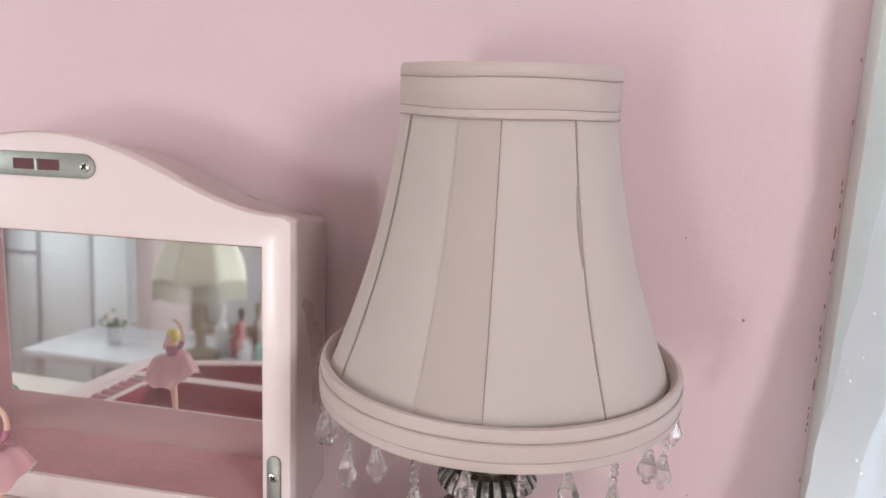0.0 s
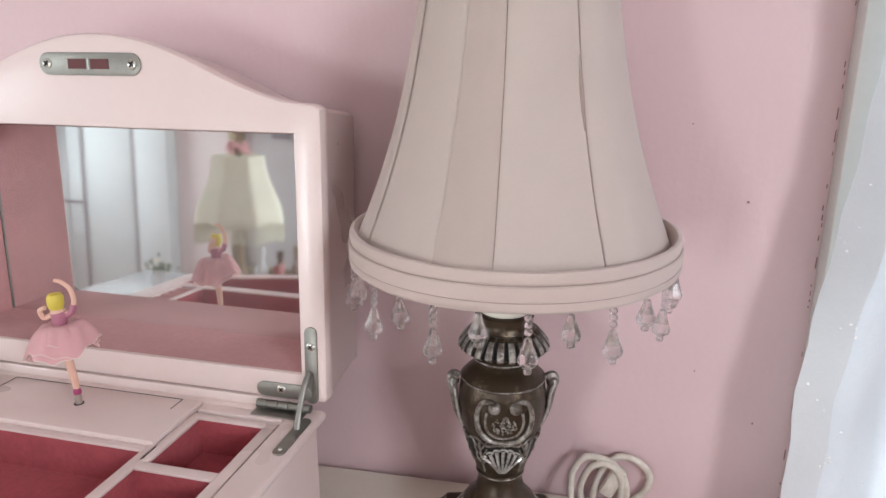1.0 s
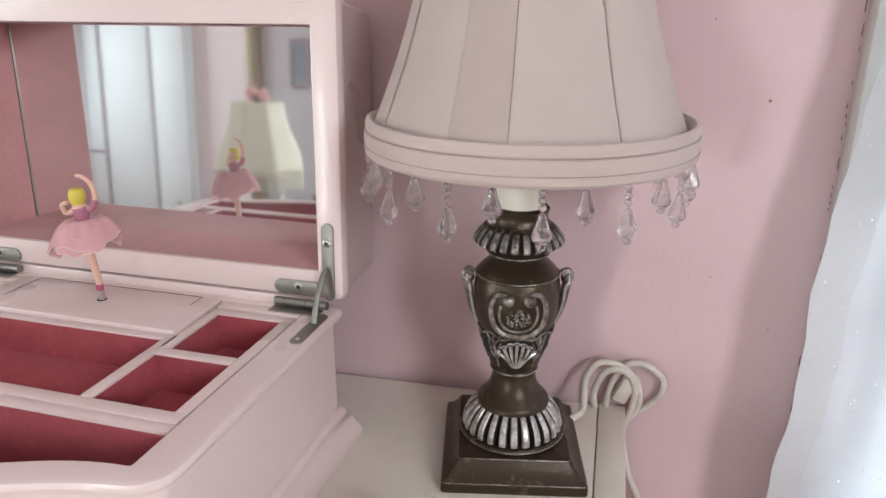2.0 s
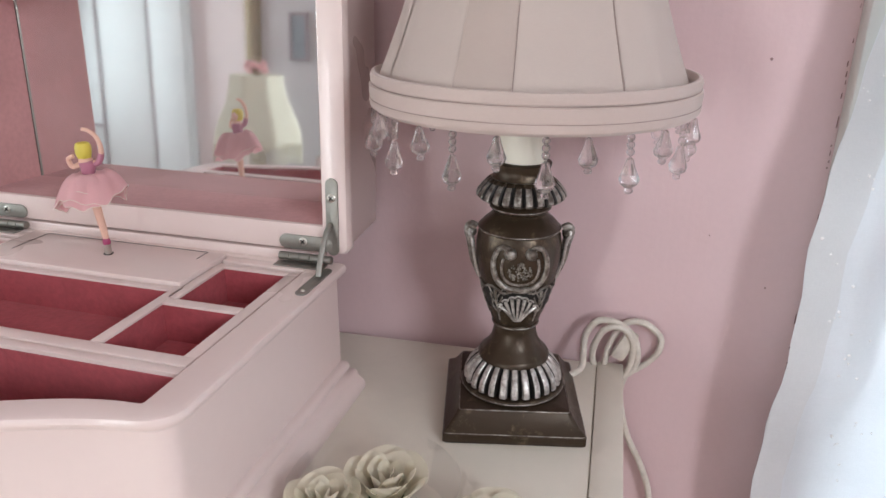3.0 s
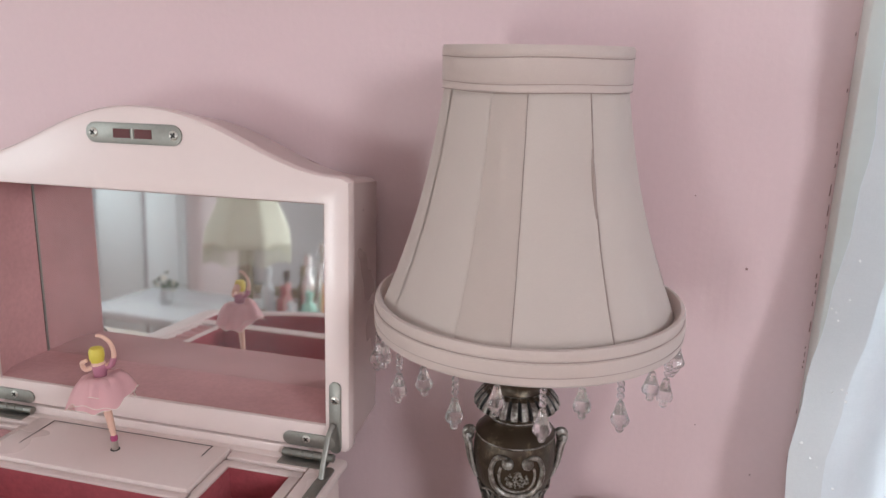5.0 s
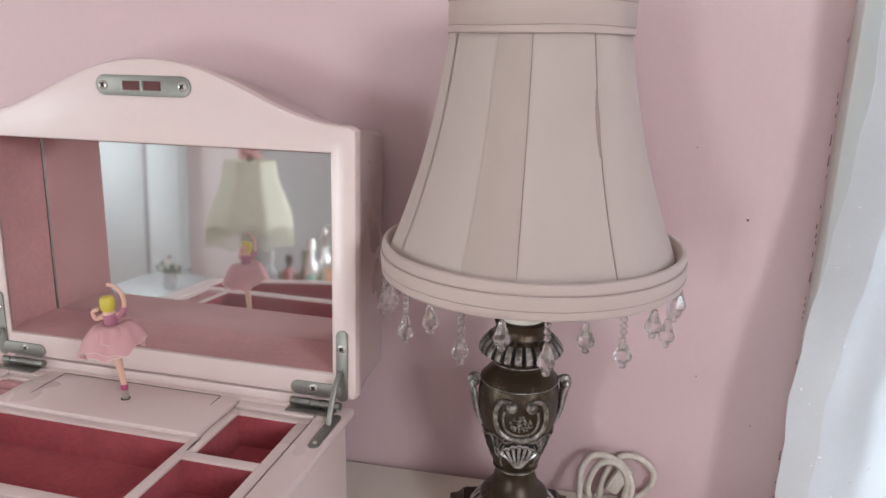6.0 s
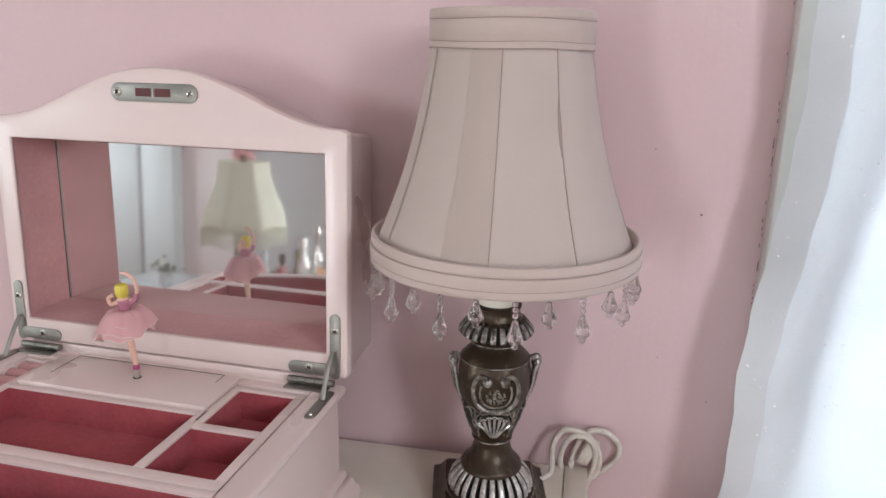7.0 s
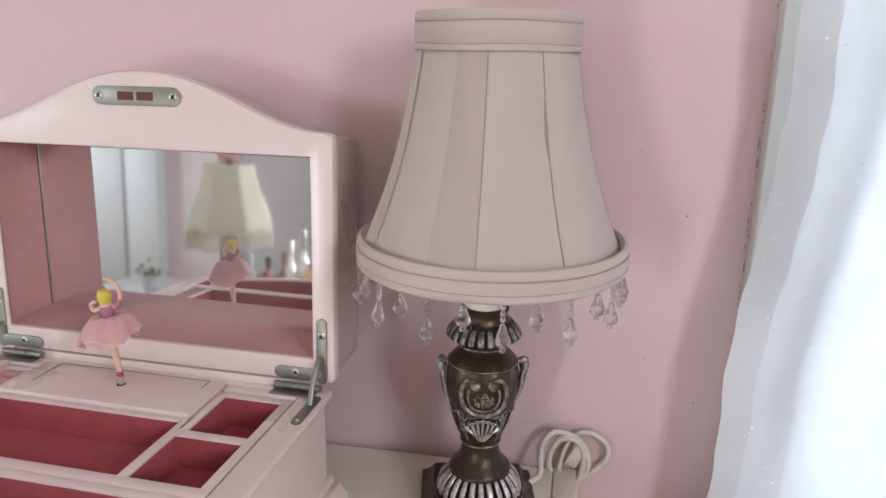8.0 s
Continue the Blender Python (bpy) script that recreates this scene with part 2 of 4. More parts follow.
def thing(name, place, label, category, turn=0.0, group=""):
    """An empty at the base of a thing; its parts are built in the world's metres or, with local, in its own."""
    ob = tagged(new(name), label, category, group)
    ob.matrix_world = pose(*place, 0, 0, turn)
    ROOT[ob] = pose(*place, 0, 0, turn)
    return ob


def finish(bm, name, materials, smooth=True):
    bmesh.ops.recalc_face_normals(bm, faces=bm.faces)
    me = bpy.data.meshes.new(name)
    bm.to_mesh(me)
    bm.free()
    for m in materials if isinstance(materials, (list, tuple)) else [materials]:
        me.materials.append(m)
    if smooth:
        me.polygons.foreach_set("use_smooth", [True] * len(me.polygons))
        me.set_sharp_from_angle(angle=radians(40))
    return me


def part(name, bm, materials, parent, label="", local=False, smooth=True):
    m = ROOT[parent]
    if not local:
        bmesh.ops.transform(bm, matrix=m.inverted(), verts=bm.verts)
    ob = new(name, finish(bm, name, materials, smooth))
    ob.parent = parent
    ROOT[ob] = m
    if label:
        tagged(ob, label)
    return ob


def solid(name, bm, materials, label="", category="", kind="", smooth=True, group=""):
    return tagged(new(name, finish(bm, name, materials, smooth)), label, category, group, kind)


def box(x0, x1, y0, y1, z0, z1, bevel=0.0, seg=2, bm=None, m=None):
    """A box with rounded edges; into bm if given."""
    b = bmesh.new()
    bmesh.ops.create_cube(b, size=1)
    for v in b.verts:
        v.co = ((x0 + x1) / 2 + v.co.x * (x1 - x0), (y0 + y1) / 2 + v.co.y * (y1 - y0), (z0 + z1) / 2 + v.co.z * (z1 - z0))
    if bevel:
        bmesh.ops.bevel(b, geom=b.edges[:], offset=bevel, segments=seg, profile=0.5, affect="EDGES")
    if m is not None:
        bmesh.ops.transform(b, matrix=m, verts=b.verts)
    return join(bm, b)


def join(bm, b):
    if bm is None:
        return b
    me = bpy.data.meshes.new("joined")
    b.to_mesh(me)
    b.free()
    bm.from_mesh(me)
    bpy.data.meshes.remove(me)
    return bm


def lathe(profile, seg=48, wave=None, bm=None, m=None, mat=None, cap=True):
    """Turns (r, z) rows round the z axis. wave(angle, row) scales r; mat(angle, row) picks the material slot."""
    b = bmesh.new()
    rings = []
    for i, (r, z) in enumerate(profile):
        ring = []
        for k in range(seg):
            a = 2 * math.pi * k / seg
            q = r * (wave(a, i) if wave else 1)
            ring.append(b.verts.new((q * math.cos(a), q * math.sin(a), z)))
        rings.append(ring)
    for i in range(len(rings) - 1):
        for k in range(seg):
            f = b.faces.new((rings[i][k], rings[i][(k + 1) % seg], rings[i + 1][(k + 1) % seg], rings[i + 1][k]))
            if mat:
                f.material_index = mat(2 * math.pi * (k + 0.5) / seg, i)
    if cap:
        b.faces.new(list(reversed(rings[0])))
        b.faces.new(rings[-1])
    if m is not None:
        bmesh.ops.transform(b, matrix=m, verts=b.verts)
    return join(bm, b)


def glide(points, n=8, closed=False):
    """A smooth line through the points."""
    p = [Vector(q) for q in points]
    out = []
    last = len(p) if closed else len(p) - 1
    for i in range(last):
        a, b, c, d = (p[(i + j) % len(p)] if closed else p[min(max(i + j, 0), len(p) - 1)] for j in (-1, 0, 1, 2))
        for k in range(n):
            t = k / n
            out.append(0.5 * ((2 * b) + (c - a) * t + (2 * a - 5 * b + 4 * c - d) * t * t + (3 * b - a - 3 * c + d) * t ** 3))
    if not closed:
        out.append(p[-1])
    return out


def tube(line, r, seg=10, bm=None, m=None, flat=1.0):
    """A round rod along a line; r may be a function of the share of the way."""
    b = bmesh.new()
    rings, up = [], Vector((0.13, 0.21, 1)).normalized()
    for i, p in enumerate(line):
        d = (line[min(i + 1, len(line) - 1)] - line[max(i - 1, 0)]).normalized()
        side = d.cross(up)
        if side.length < 1e-4:
            side = d.cross(Vector((1, 0, 0)))
        side.normalize()
        up = side.cross(d).normalized()
        q = r(i / (len(line) - 1)) if callable(r) else r
        rings.append([b.verts.new(p + q * (math.cos(2 * math.pi * k / seg) * side + flat * math.sin(2 * math.pi * k / seg) * up)) for k in range(seg)])
    for i in range(len(rings) - 1):
        for k in range(seg):
            b.faces.new((rings[i][k], rings[i][(k + 1) % seg], rings[i + 1][(k + 1) % seg], rings[i + 1][k]))
    b.faces.new(list(reversed(rings[0])))
    b.faces.new(rings[-1])
    if m is not None:
        bmesh.ops.transform(b, matrix=m, verts=b.verts)
    return join(bm, b)


def prism(outline, y0, y1, bevel=0.0, bm=None, m=None, seg=2):
    """An outline of (x, z) pairs, deep from y0 to y1."""
    b = bmesh.new()
    front = [b.verts.new((x, y0, z)) for x, z in outline]
    back = [b.verts.new((x, y1, z)) for x, z in outline]
    n = len(outline)
    f = b.faces.new(front)
    b.faces.new(list(reversed(back)))
    for i in range(n):
        b.faces.new((front[i], back[i], back[(i + 1) % n], front[(i + 1) % n]))
    if bevel:
        bmesh.ops.bevel(b, geom=[e for e in b.edges if abs(e.verts[0].co.y - e.verts[1].co.y) < 1e-6], offset=bevel, segments=seg, profile=0.5, affect="EDGES")
    if m is not None:
        bmesh.ops.transform(b, matrix=m, verts=b.verts)
    return join(bm, b)


def rings(loops, mats=None, closed_ends=False):
    """Skins a row of loops of equal length."""
    b = bmesh.new()
    vs = [[b.verts.new(p) for p in loop] for loop in loops]
    n = len(vs[0])
    for i in range(len(vs) - 1):
        for k in range(n):
            f = b.faces.new((vs[i][k], vs[i][(k + 1) % n], vs[i + 1][(k + 1) % n], vs[i + 1][k]))
            if mats:
                f.material_index = mats[i]
    if closed_ends:
        b.faces.new(list(reversed(vs[0])))
        b.faces.new(vs[-1])
    return b


def pill(cx, cz, w, h, n=8):
    """A bar's outline with round ends, lying along x or standing along z."""
    r = min(w, h) / 2
    out = []
    for k in range(2 * n + 2):
        a = math.pi * (k - (k > n)) / n + math.pi / 2
        sx = (w / 2 - r) * (-1 if k <= n else 1) if w > h else 0
        sz = 0
        if h >= w:
            a -= math.pi / 2
            sz = (h / 2 - r) * (1 if k <= n else -1)
        out.append((cx + sx + r * math.cos(a), cz + sz + r * math.sin(a)))
    return out


# ---- the room ----
WX0, WX1, WY0, WY1, H = -2.7, 1.30, -1.50, 0.622, 2.35
# north wall with the window that the sheer curtain covers
NX0, NX1, NZ0, NZ1 = 0.27, 1.15, 0.42, 1.95
bm = box(WX0, NX0, WY1, WY1 + 0.12, 0, H)
box(NX1, WX1 + 0.1, WY1, WY1 + 0.12, 0, H, bm=bm)
box(NX0, NX1, WY1, WY1 + 0.12, 0, NZ0, bm=bm)
box(NX0, NX1, WY1, WY1 + 0.12, NZ1, H, bm=bm)
solid("wall_north", bm, WALL, "pink painted plaster wall behind the desk", "wall", "structure", smooth=False)
# west wall with a low window
bm = box(WX0 - 0.1, WX0, WY0 - 0.1, -1.37, 0, H)
box(WX0 - 0.1, WX0, -0.43, WY1 + 0.12, 0, H, bm=bm)
box(WX0 - 0.1, WX0, -1.37, -0.43, 0, 0.64, bm=bm)
box(WX0 - 0.1, WX0, -1.37, -0.43, 1.72, H, bm=bm)
solid("wall_west", bm, WALL, "pink painted plaster wall", "wall", "structure", smooth=False)
# east wall with a window
bm = box(WX1, WX1 + 0.1, WY0 - 0.1, -1.27, 0, H)
box(WX1, WX1 + 0.1, -0.77, WY1, 0, H, bm=bm)
box(WX1, WX1 + 0.1, -1.27, -0.77, 0, 1.20, bm=bm)
box(WX1, WX1 + 0.1, -1.27, -0.77, 1.92, H, bm=bm)
solid("wall_east", bm, WALL, "pink painted wall with a window opening", "wall", "structure", smooth=False)
# south wall with a low window
bm = box(WX0, -1.02, WY0 - 0.1, WY0, 0, H)
box(-0.60, WX1, WY0 - 0.1, WY0, 0, H, bm=bm)
box(-1.02, -0.60, WY0 - 0.1, WY0, 0, 0.40, bm=bm)
box(-1.02, -0.60, WY0 - 0.1, WY0, 1.08, H, bm=bm)
solid("wall_south", bm, SOUTH, "pale pink painted wall opposite the desk", "wall", "structure", smooth=False)
solid("ceiling", box(WX0 - 0.1, WX1 + 0.1, WY0 - 0.1, WY1 + 0.12, H, H + 0.1), CEIL, "plain white painted ceiling", "ceiling", "structure", smooth=False)
solid("floor", box(WX0 - 0.1, WX1 + 0.1, WY0 - 0.1, WY1 + 0.12, -0.1, 0), FLOOR, "brown oak floor", "floor", "structure", smooth=False)
solid("ground", box(-40, 40, -40, 40, -0.6, -0.5), FLOOR, "flat ground outside the house", "ground", "structure", smooth=False)


def window(name, place, turn, w, z0, z1, label):
    """A framed pane in an opening w wide; its own x runs along the wall."""
    t = tagged(thing(name, place, label, "window", turn), kind="structure")
    bm = box(-w / 2, w / 2, 0.02, 0.06, z0, z0 + 0.05, 0.004)
    box(-w / 2, w / 2, 0.02, 0.06, z1 - 0.05, z1, 0.004, bm=bm)
    box(-w / 2, -w / 2 + 0.05, 0.02, 0.06, z0 + 0.05, z1 - 0.05, 0.004, bm=bm)
    box(w / 2 - 0.05, w / 2, 0.02, 0.06, z0 + 0.05, z1 - 0.05, 0.004, bm=bm)
    part("window_frame", bm, TRIM, t, local=True)
    pane = part("pane", box(-w / 2 + 0.05, w / 2 - 0.05, 0.037, 0.043, z0 + 0.05, z1 - 0.05), GLASS, t, local=True, smooth=False)
    pane.visible_shadow = False
    return t


window("window_1", ((NX0 + NX1) / 2, WY1 + 0.03, 0), 0, NX1 - NX0, NZ0, NZ1, "white framed window behind a sheer curtain")
window("window_2", (WX1 + 0.02, -1.02, 0), -90, 0.5, 1.20, 1.92, "white framed side window")

window("window_3", (-0.81, WY0 - 0.02, 0), 180, 0.42, 0.40, 1.08, "white framed low window")

window("window_4", (WX0 - 0.02, -0.90, 0), 90, 0.94, 0.64, 1.72, "white framed west window")

# painted casing of the curtained window, its paint chipped along the joint with the wall
casing = tagged(thing("window_casing", (0.25, WY1, 0.4), "cream painted window casing with chipped paint edge", "trim"), kind="structure")
bm = box(0.2335, 0.2720, 0.603, WY1 + 0.001, 0.38, 2.02, 0.003)
box(0.2720, 1.20, 0.603, WY1 + 0.001, NZ1, 2.02, 0.003, bm=bm)
part("casing_board", bm, TRIM, casing)
rnd = random.Random(5)
z = 0.45
while z < 1.6:
    h = rnd.choice((0.0015, 0.002, 0.003, 0.004, 0.009))
    w = rnd.uniform(0.0004, 0.0009)
    x = 0.2322 + rnd.uniform(-0.0008, 0.0006)
    part("paint_chip", prism([(x - w / 2, z), (x + w / 2, z + h * 0.1), (x + w * 0.4, z + h), (x - w * 0.3, z + h * 0.9)], WY1 - 0.0006, WY1 + 0.002), FLAKE, casing, smooth=False)
    z += h + rnd.choice((0.002, 0.003, 0.006, 0.012, 0.02, 0.035))
# a few specks of dirt on the wall
for x, z, r in ((0.1821, 1.0052, 0.0011), (0.139, 1.06, 0.0006), (0.158, 0.87, 0.0006), (0.205, 0.83, 0.0007)):
    solid("wall_speck", lathe([(r, 0), (r * 0.8, 0.0005)], 8, m=pose(x, WY1, z, 90, 0, 0)), FLAKE, "tiny dark speck on the pink wall", "speck", "structure")


# ---- curtain ----
curtain = thing("sheer_curtain", (0.5, 0.575, 0.0), "white sheer voile curtain with silver sequins, backlit by the window", "curtain")


def curtain_edge(z):
    """x of the hanging edge: drawn back above the sill, fuller below."""
    s = min(max((z - 0.93) / 0.13, 0), 1)
    s = s * s * (3 - 2 * s)
    return 0.207 + 0.018 * min(max((z - 0.62) / 0.4, 0), 1) + 0.013 * s + 0.004 * min(max((z - 1.02) / 0.5, 0), 1) + 0.0016 * math.sin(z * 41) + 0.0010 * math.sin(z * 97 + 1)


def cloth_point(u, z):
    x = curtain_edge(z) + u * (0.95 - 0.06 * math.sin(z * 2))
    sway = 0.10 * (1.1 - z)
    y = 0.574 - 0.016 * math.sin(16 * (u + 0.25 * sway) * 3.1 + 1.2 * math.sin(z * 3.0)) * min(1, 0.35 + u * 9) - 0.006 * math.sin(61 * u + 5 * z) - 0.003 * math.sin(9 * z + 30 * u)
    return Vector((x, y + 0.004 * math.sin(z * 14) * max(0, 1 - u * 30), z))


bm = bmesh.new()
NU, NZC = 220, 110
grid = [[bm.verts.new(cloth_point((i / NU) ** 1.35, 0.05 + 1.95 * j / NZC)) for j in range(NZC + 1)] for i in range(NU + 1)]
for i in range(NU):
    for j in range(NZC):
        bm.faces.new((grid[i][j], grid[i + 1][j], grid[i + 1][j + 1], grid[i][j + 1]))
part("voile", bm, SHEER, curtain)
bm = bmesh.new()
grid = [[bm.verts.new(cloth_point(0.026 * i / 6, 0.05 + 1.95 * j / NZC) + Vector((0, -0.0012, 0))) for j in range(NZC + 1)] for i in range(7)]
for i in range(6):
    for j in range(NZC):
        bm.faces.new((grid[i][j], grid[i + 1][j], grid[i + 1][j + 1], grid[i][j + 1]))
part("side_hem", bm, SHEER_HEM, curtain, "doubled stitched hem of the voile")
rnd = random.Random(11)
bm = bmesh.new()
for k in range(150):
    u, z = rnd.uniform(0.01, 0.4) ** 1.2, rnd.uniform(0.55, 1.3)
    for q in range(rnd.choice((1, 1, 2, 3))):
        c = cloth_point(u + rnd.uniform(-0.006, 0.006), z + rnd.uniform(-0.006, 0.006)) + Vector((0, -0.0016, 0))
        r = rnd.uniform(0.0007, 0.0014)
        lathe([(r, -0.0002), (r * 0.7, 0.0003)], 6, bm=bm, m=Matrix.Translation(c) @ pose(0, 0, 0, 90 + rnd.uniform(-25, 25), rnd.uniform(-25, 25), 0))
tagged(part("sequin_scatter", bm, GLITTER, curtain, "scattered tiny silver sequins"), kind="stuff")
part("curtain_rod", tube([Vector((0.15, 0.574, 2.01)), Vector((1.25, 0.574, 2.01))], 0.009, 12), TRIM, curtain)

# ---- desk ----
desk = thing("desk", (-0.4, 0.35, 0), "cream lacquered desk standing against the pink wall", "desk")
DX0, DX1, DY0, DY1, DZ = -1.05, 0.1035, -0.02 + 0.05, 0.615, 0.75
part("desktop", box(DX0, DX1 - 0.0216, 0.17, DY1, DZ - 0.022, DZ, 0.002), DESK, desk)
part("edge_board", box(DX1 - 0.0215, DX1, 0.17, DY1 + 0.0005, DZ - 0.024, DZ + 0.0012, 0.0012), DESK, desk, "slightly raised cream edge board")
part("side_panel", box(DX1 - 0.020, DX1 - 0.002, 0.19, DY1 - 0.005, 0, DZ - 0.0245, 0.002), DESK, desk)
part("side_panel", box(DX0 + 0.002, DX0 + 0.02, 0.19, DY1 - 0.005, 0, DZ - 0.0245, 0.002), DESK, desk)
part("back_panel", box(DX0 + 0.02, DX1 - 0.021, DY1 - 0.02, DY1 - 0.006, 0.3, DZ - 0.0225), DESK, desk)

# ---- table lamp ----
LAMP = (0.0190, 0.5335, DZ)
lamp = thing("table_lamp", LAMP, "antique bronze table lamp with blush silk bell shade on the desk", "lamp", 10.4)
# stepped square plinth
HX, HY = 0.0505, 0.0535


def square(hx, hy, z, r, n=4):
    out = []
    for cx, cy, a0 in ((hx - r, hy - r, 0), (-hx + r, hy - r, 90), (-hx + r, -hy + r, 180), (hx - r, -hy + r, 270)):
        for k in range(n + 1):
            a = radians(a0 + 90 * k / n)
            out.append((cx + r * math.cos(a), cy + r * math.sin(a), z))
    return out


loops = [square(HX - 0.001, HY - 0.001, 0, 0.002), square(HX, HY, 0.0012, 0.002), square(HX, HY, 0.0075, 0.002), square(HX - 0.0012, HY - 0.0012, 0.0088, 0.002),
         square(HX - 0.0045, HY - 0.0045, 0.0115, 0.003), square(HX - 0.0085, HY - 0.0085, 0.0170, 0.003), square(HX - 0.0105, HY - 0.0105, 0.0208, 0.003), square(HX - 0.0122, HY - 0.0122, 0.0214, 0.003)]
part("plinth", rings(loops, closed_ends=True), BRONZE, lamp, local=True)
bm = bmesh.new()
for hx, hy, z, r in ((HX - 0.0112, HY - 0.0112, 0.0211, 0.0005), (HX - 0.0006, HY - 0.0006, 0.0081, 0.0004)):
    line = [Vector(p) for p in square(hx, hy, z, 0.003)]
    tube(line + [line[0]], r, 6, bm=bm)
part("plinth_edge", bm, ANTIQUE, lamp, "silver rubbed edges of the plinth", local=True)


def flute(count, sharp, deep):
    def wave(a, i):
        return 1 - deep * (0.5 + 0.5 * math.cos(a * count)) ** sharp
    return wave


def flute_mat(count, limit):
    return lambda a, i: 0 if (0.5 + 0.5 * math.cos(a * count)) < limit else 1


part("foot_ring", lathe([(0.030, 0.0205), (0.0375, 0.0210), (0.0386, 0.0228), (0.0372, 0.0246), (0.034, 0.0252)], 64), BRONZE, lamp, local=True)
bell = [(0.0345, 0.0246), (0.0366, 0.0262), (0.0366, 0.0295), (0.0352, 0.0345), (0.0322, 0.0390), (0.0292, 0.0425), (0.0270, 0.0445), (0.0262, 0.0452)]
bw = flute(26, 4, 0.16)
part("fluted_foot", lathe(bell, 240, lambda a, i: bw(a, i) if 0 < i < 7 else 0.96, mat=lambda a, i: flute_mat(26, 0.70)(a, i) if i > 0 else 1), [SILVER, GROOVE], lamp, "silver rubbed fluted bell foot", local=True)
stem = [(0.0262, 0.0445), (0.0264, 0.0465), (0.0250, 0.0490), (0.0205, 0.0535), (0.0172, 0.0590), (0.0158, 0.0650), (0.0153, 0.0700), (0.0160, 0.0712), (0.0166, 0.0724), (0.0160, 0.0736)]
part("stem", lathe(stem, 48), BRONZE, lamp, local=True)
vase = [(0.0152, 0.0732), (0.0175, 0.0760), (0.0200, 0.0850), (0.0226, 0.0950), (0.0250, 0.1040), (0.0259, 0.1062), (0.0266, 0.1080), (0.0288, 0.1160), (0.0299, 0.1250), (0.0300, 0.1340), (0.0292, 0.1400), (0.0280, 0.1440), (0.0286, 0.1447), (0.0287, 0.1459), (0.0278, 0.1470), (0.0246, 0.1508), (0.0208, 0.1540), (0.0188, 0.1556), (0.0180, 0.1566), (0.0186, 0.1578), (0.0204, 0.1588), (0.0209, 0.1602), (0.0203, 0.1616), (0.0184, 0.1626), (0.0178, 0.1640), (0.0182, 0.1650)]
part("urn_body", lathe(vase, 64), BRONZE, lamp, local=True)
disc = [(0.0180, 0.1640), (0.0235, 0.1652), (0.0288, 0.1664), (0.0312, 0.1686), (0.0306, 0.1712), (0.0278, 0.1752), (0.0244, 0.1788), (0.0214, 0.1810)]
dw = flute(24, 4, 0.10)
part("fluted_collar", lathe(disc, 240, lambda a, i: dw(a, i) if 1 < i < 7 else 1, mat=lambda a, i: flute_mat(24, 0.62)(a, i) if 1 < i < 6 else 2), [ANTIQUE, GROOVE, BRONZE], lamp, "dark bronze collar with rubbed flutes", local=True)
part("socket_cup", lathe([(0.0195, 0.1795), (0.0205, 0.1815), (0.0192, 0.1840), (0.0186, 0.1870), (0.0198, 0.1895), (0.0200, 0.1915), (0.0186, 0.1925)], 48), BRONZE, lamp, local=True)
part("candle_sleeve", lathe([(0.0160, 0.1900), (0.0160, 0.2450), (0.0150, 0.2455)], 40), SLEEVE, lamp, "ivory candle sleeve under the shade", local=True)
part("bulb", lathe([(0.012, 0.2450), (0.013, 0.256), (0.022, 0.275), (0.028, 0.298), (0.024, 0.322), (0.012, 0.334), (0.002, 0.337)], 24), PORCELAIN, lamp, local=True)


def urn_r(z):
    for (r0, z0), (r1, z1) in zip(vase, vase[1:]):
        if z0 <= z <= z1:
            return r0 + (r1 - r0) * (z - z0) / max(z1 - z0, 1e-6)
    return 0.02


def on_urn(s, z, out=0.0, face=0.0):
    """A point s metres round the urn from the middle of a face."""
    r = urn_r(z)
    a = radians(-90 + face) + s / r
    return Vector(((r + out) * math.cos(a), (r + out) * math.sin(a), z))


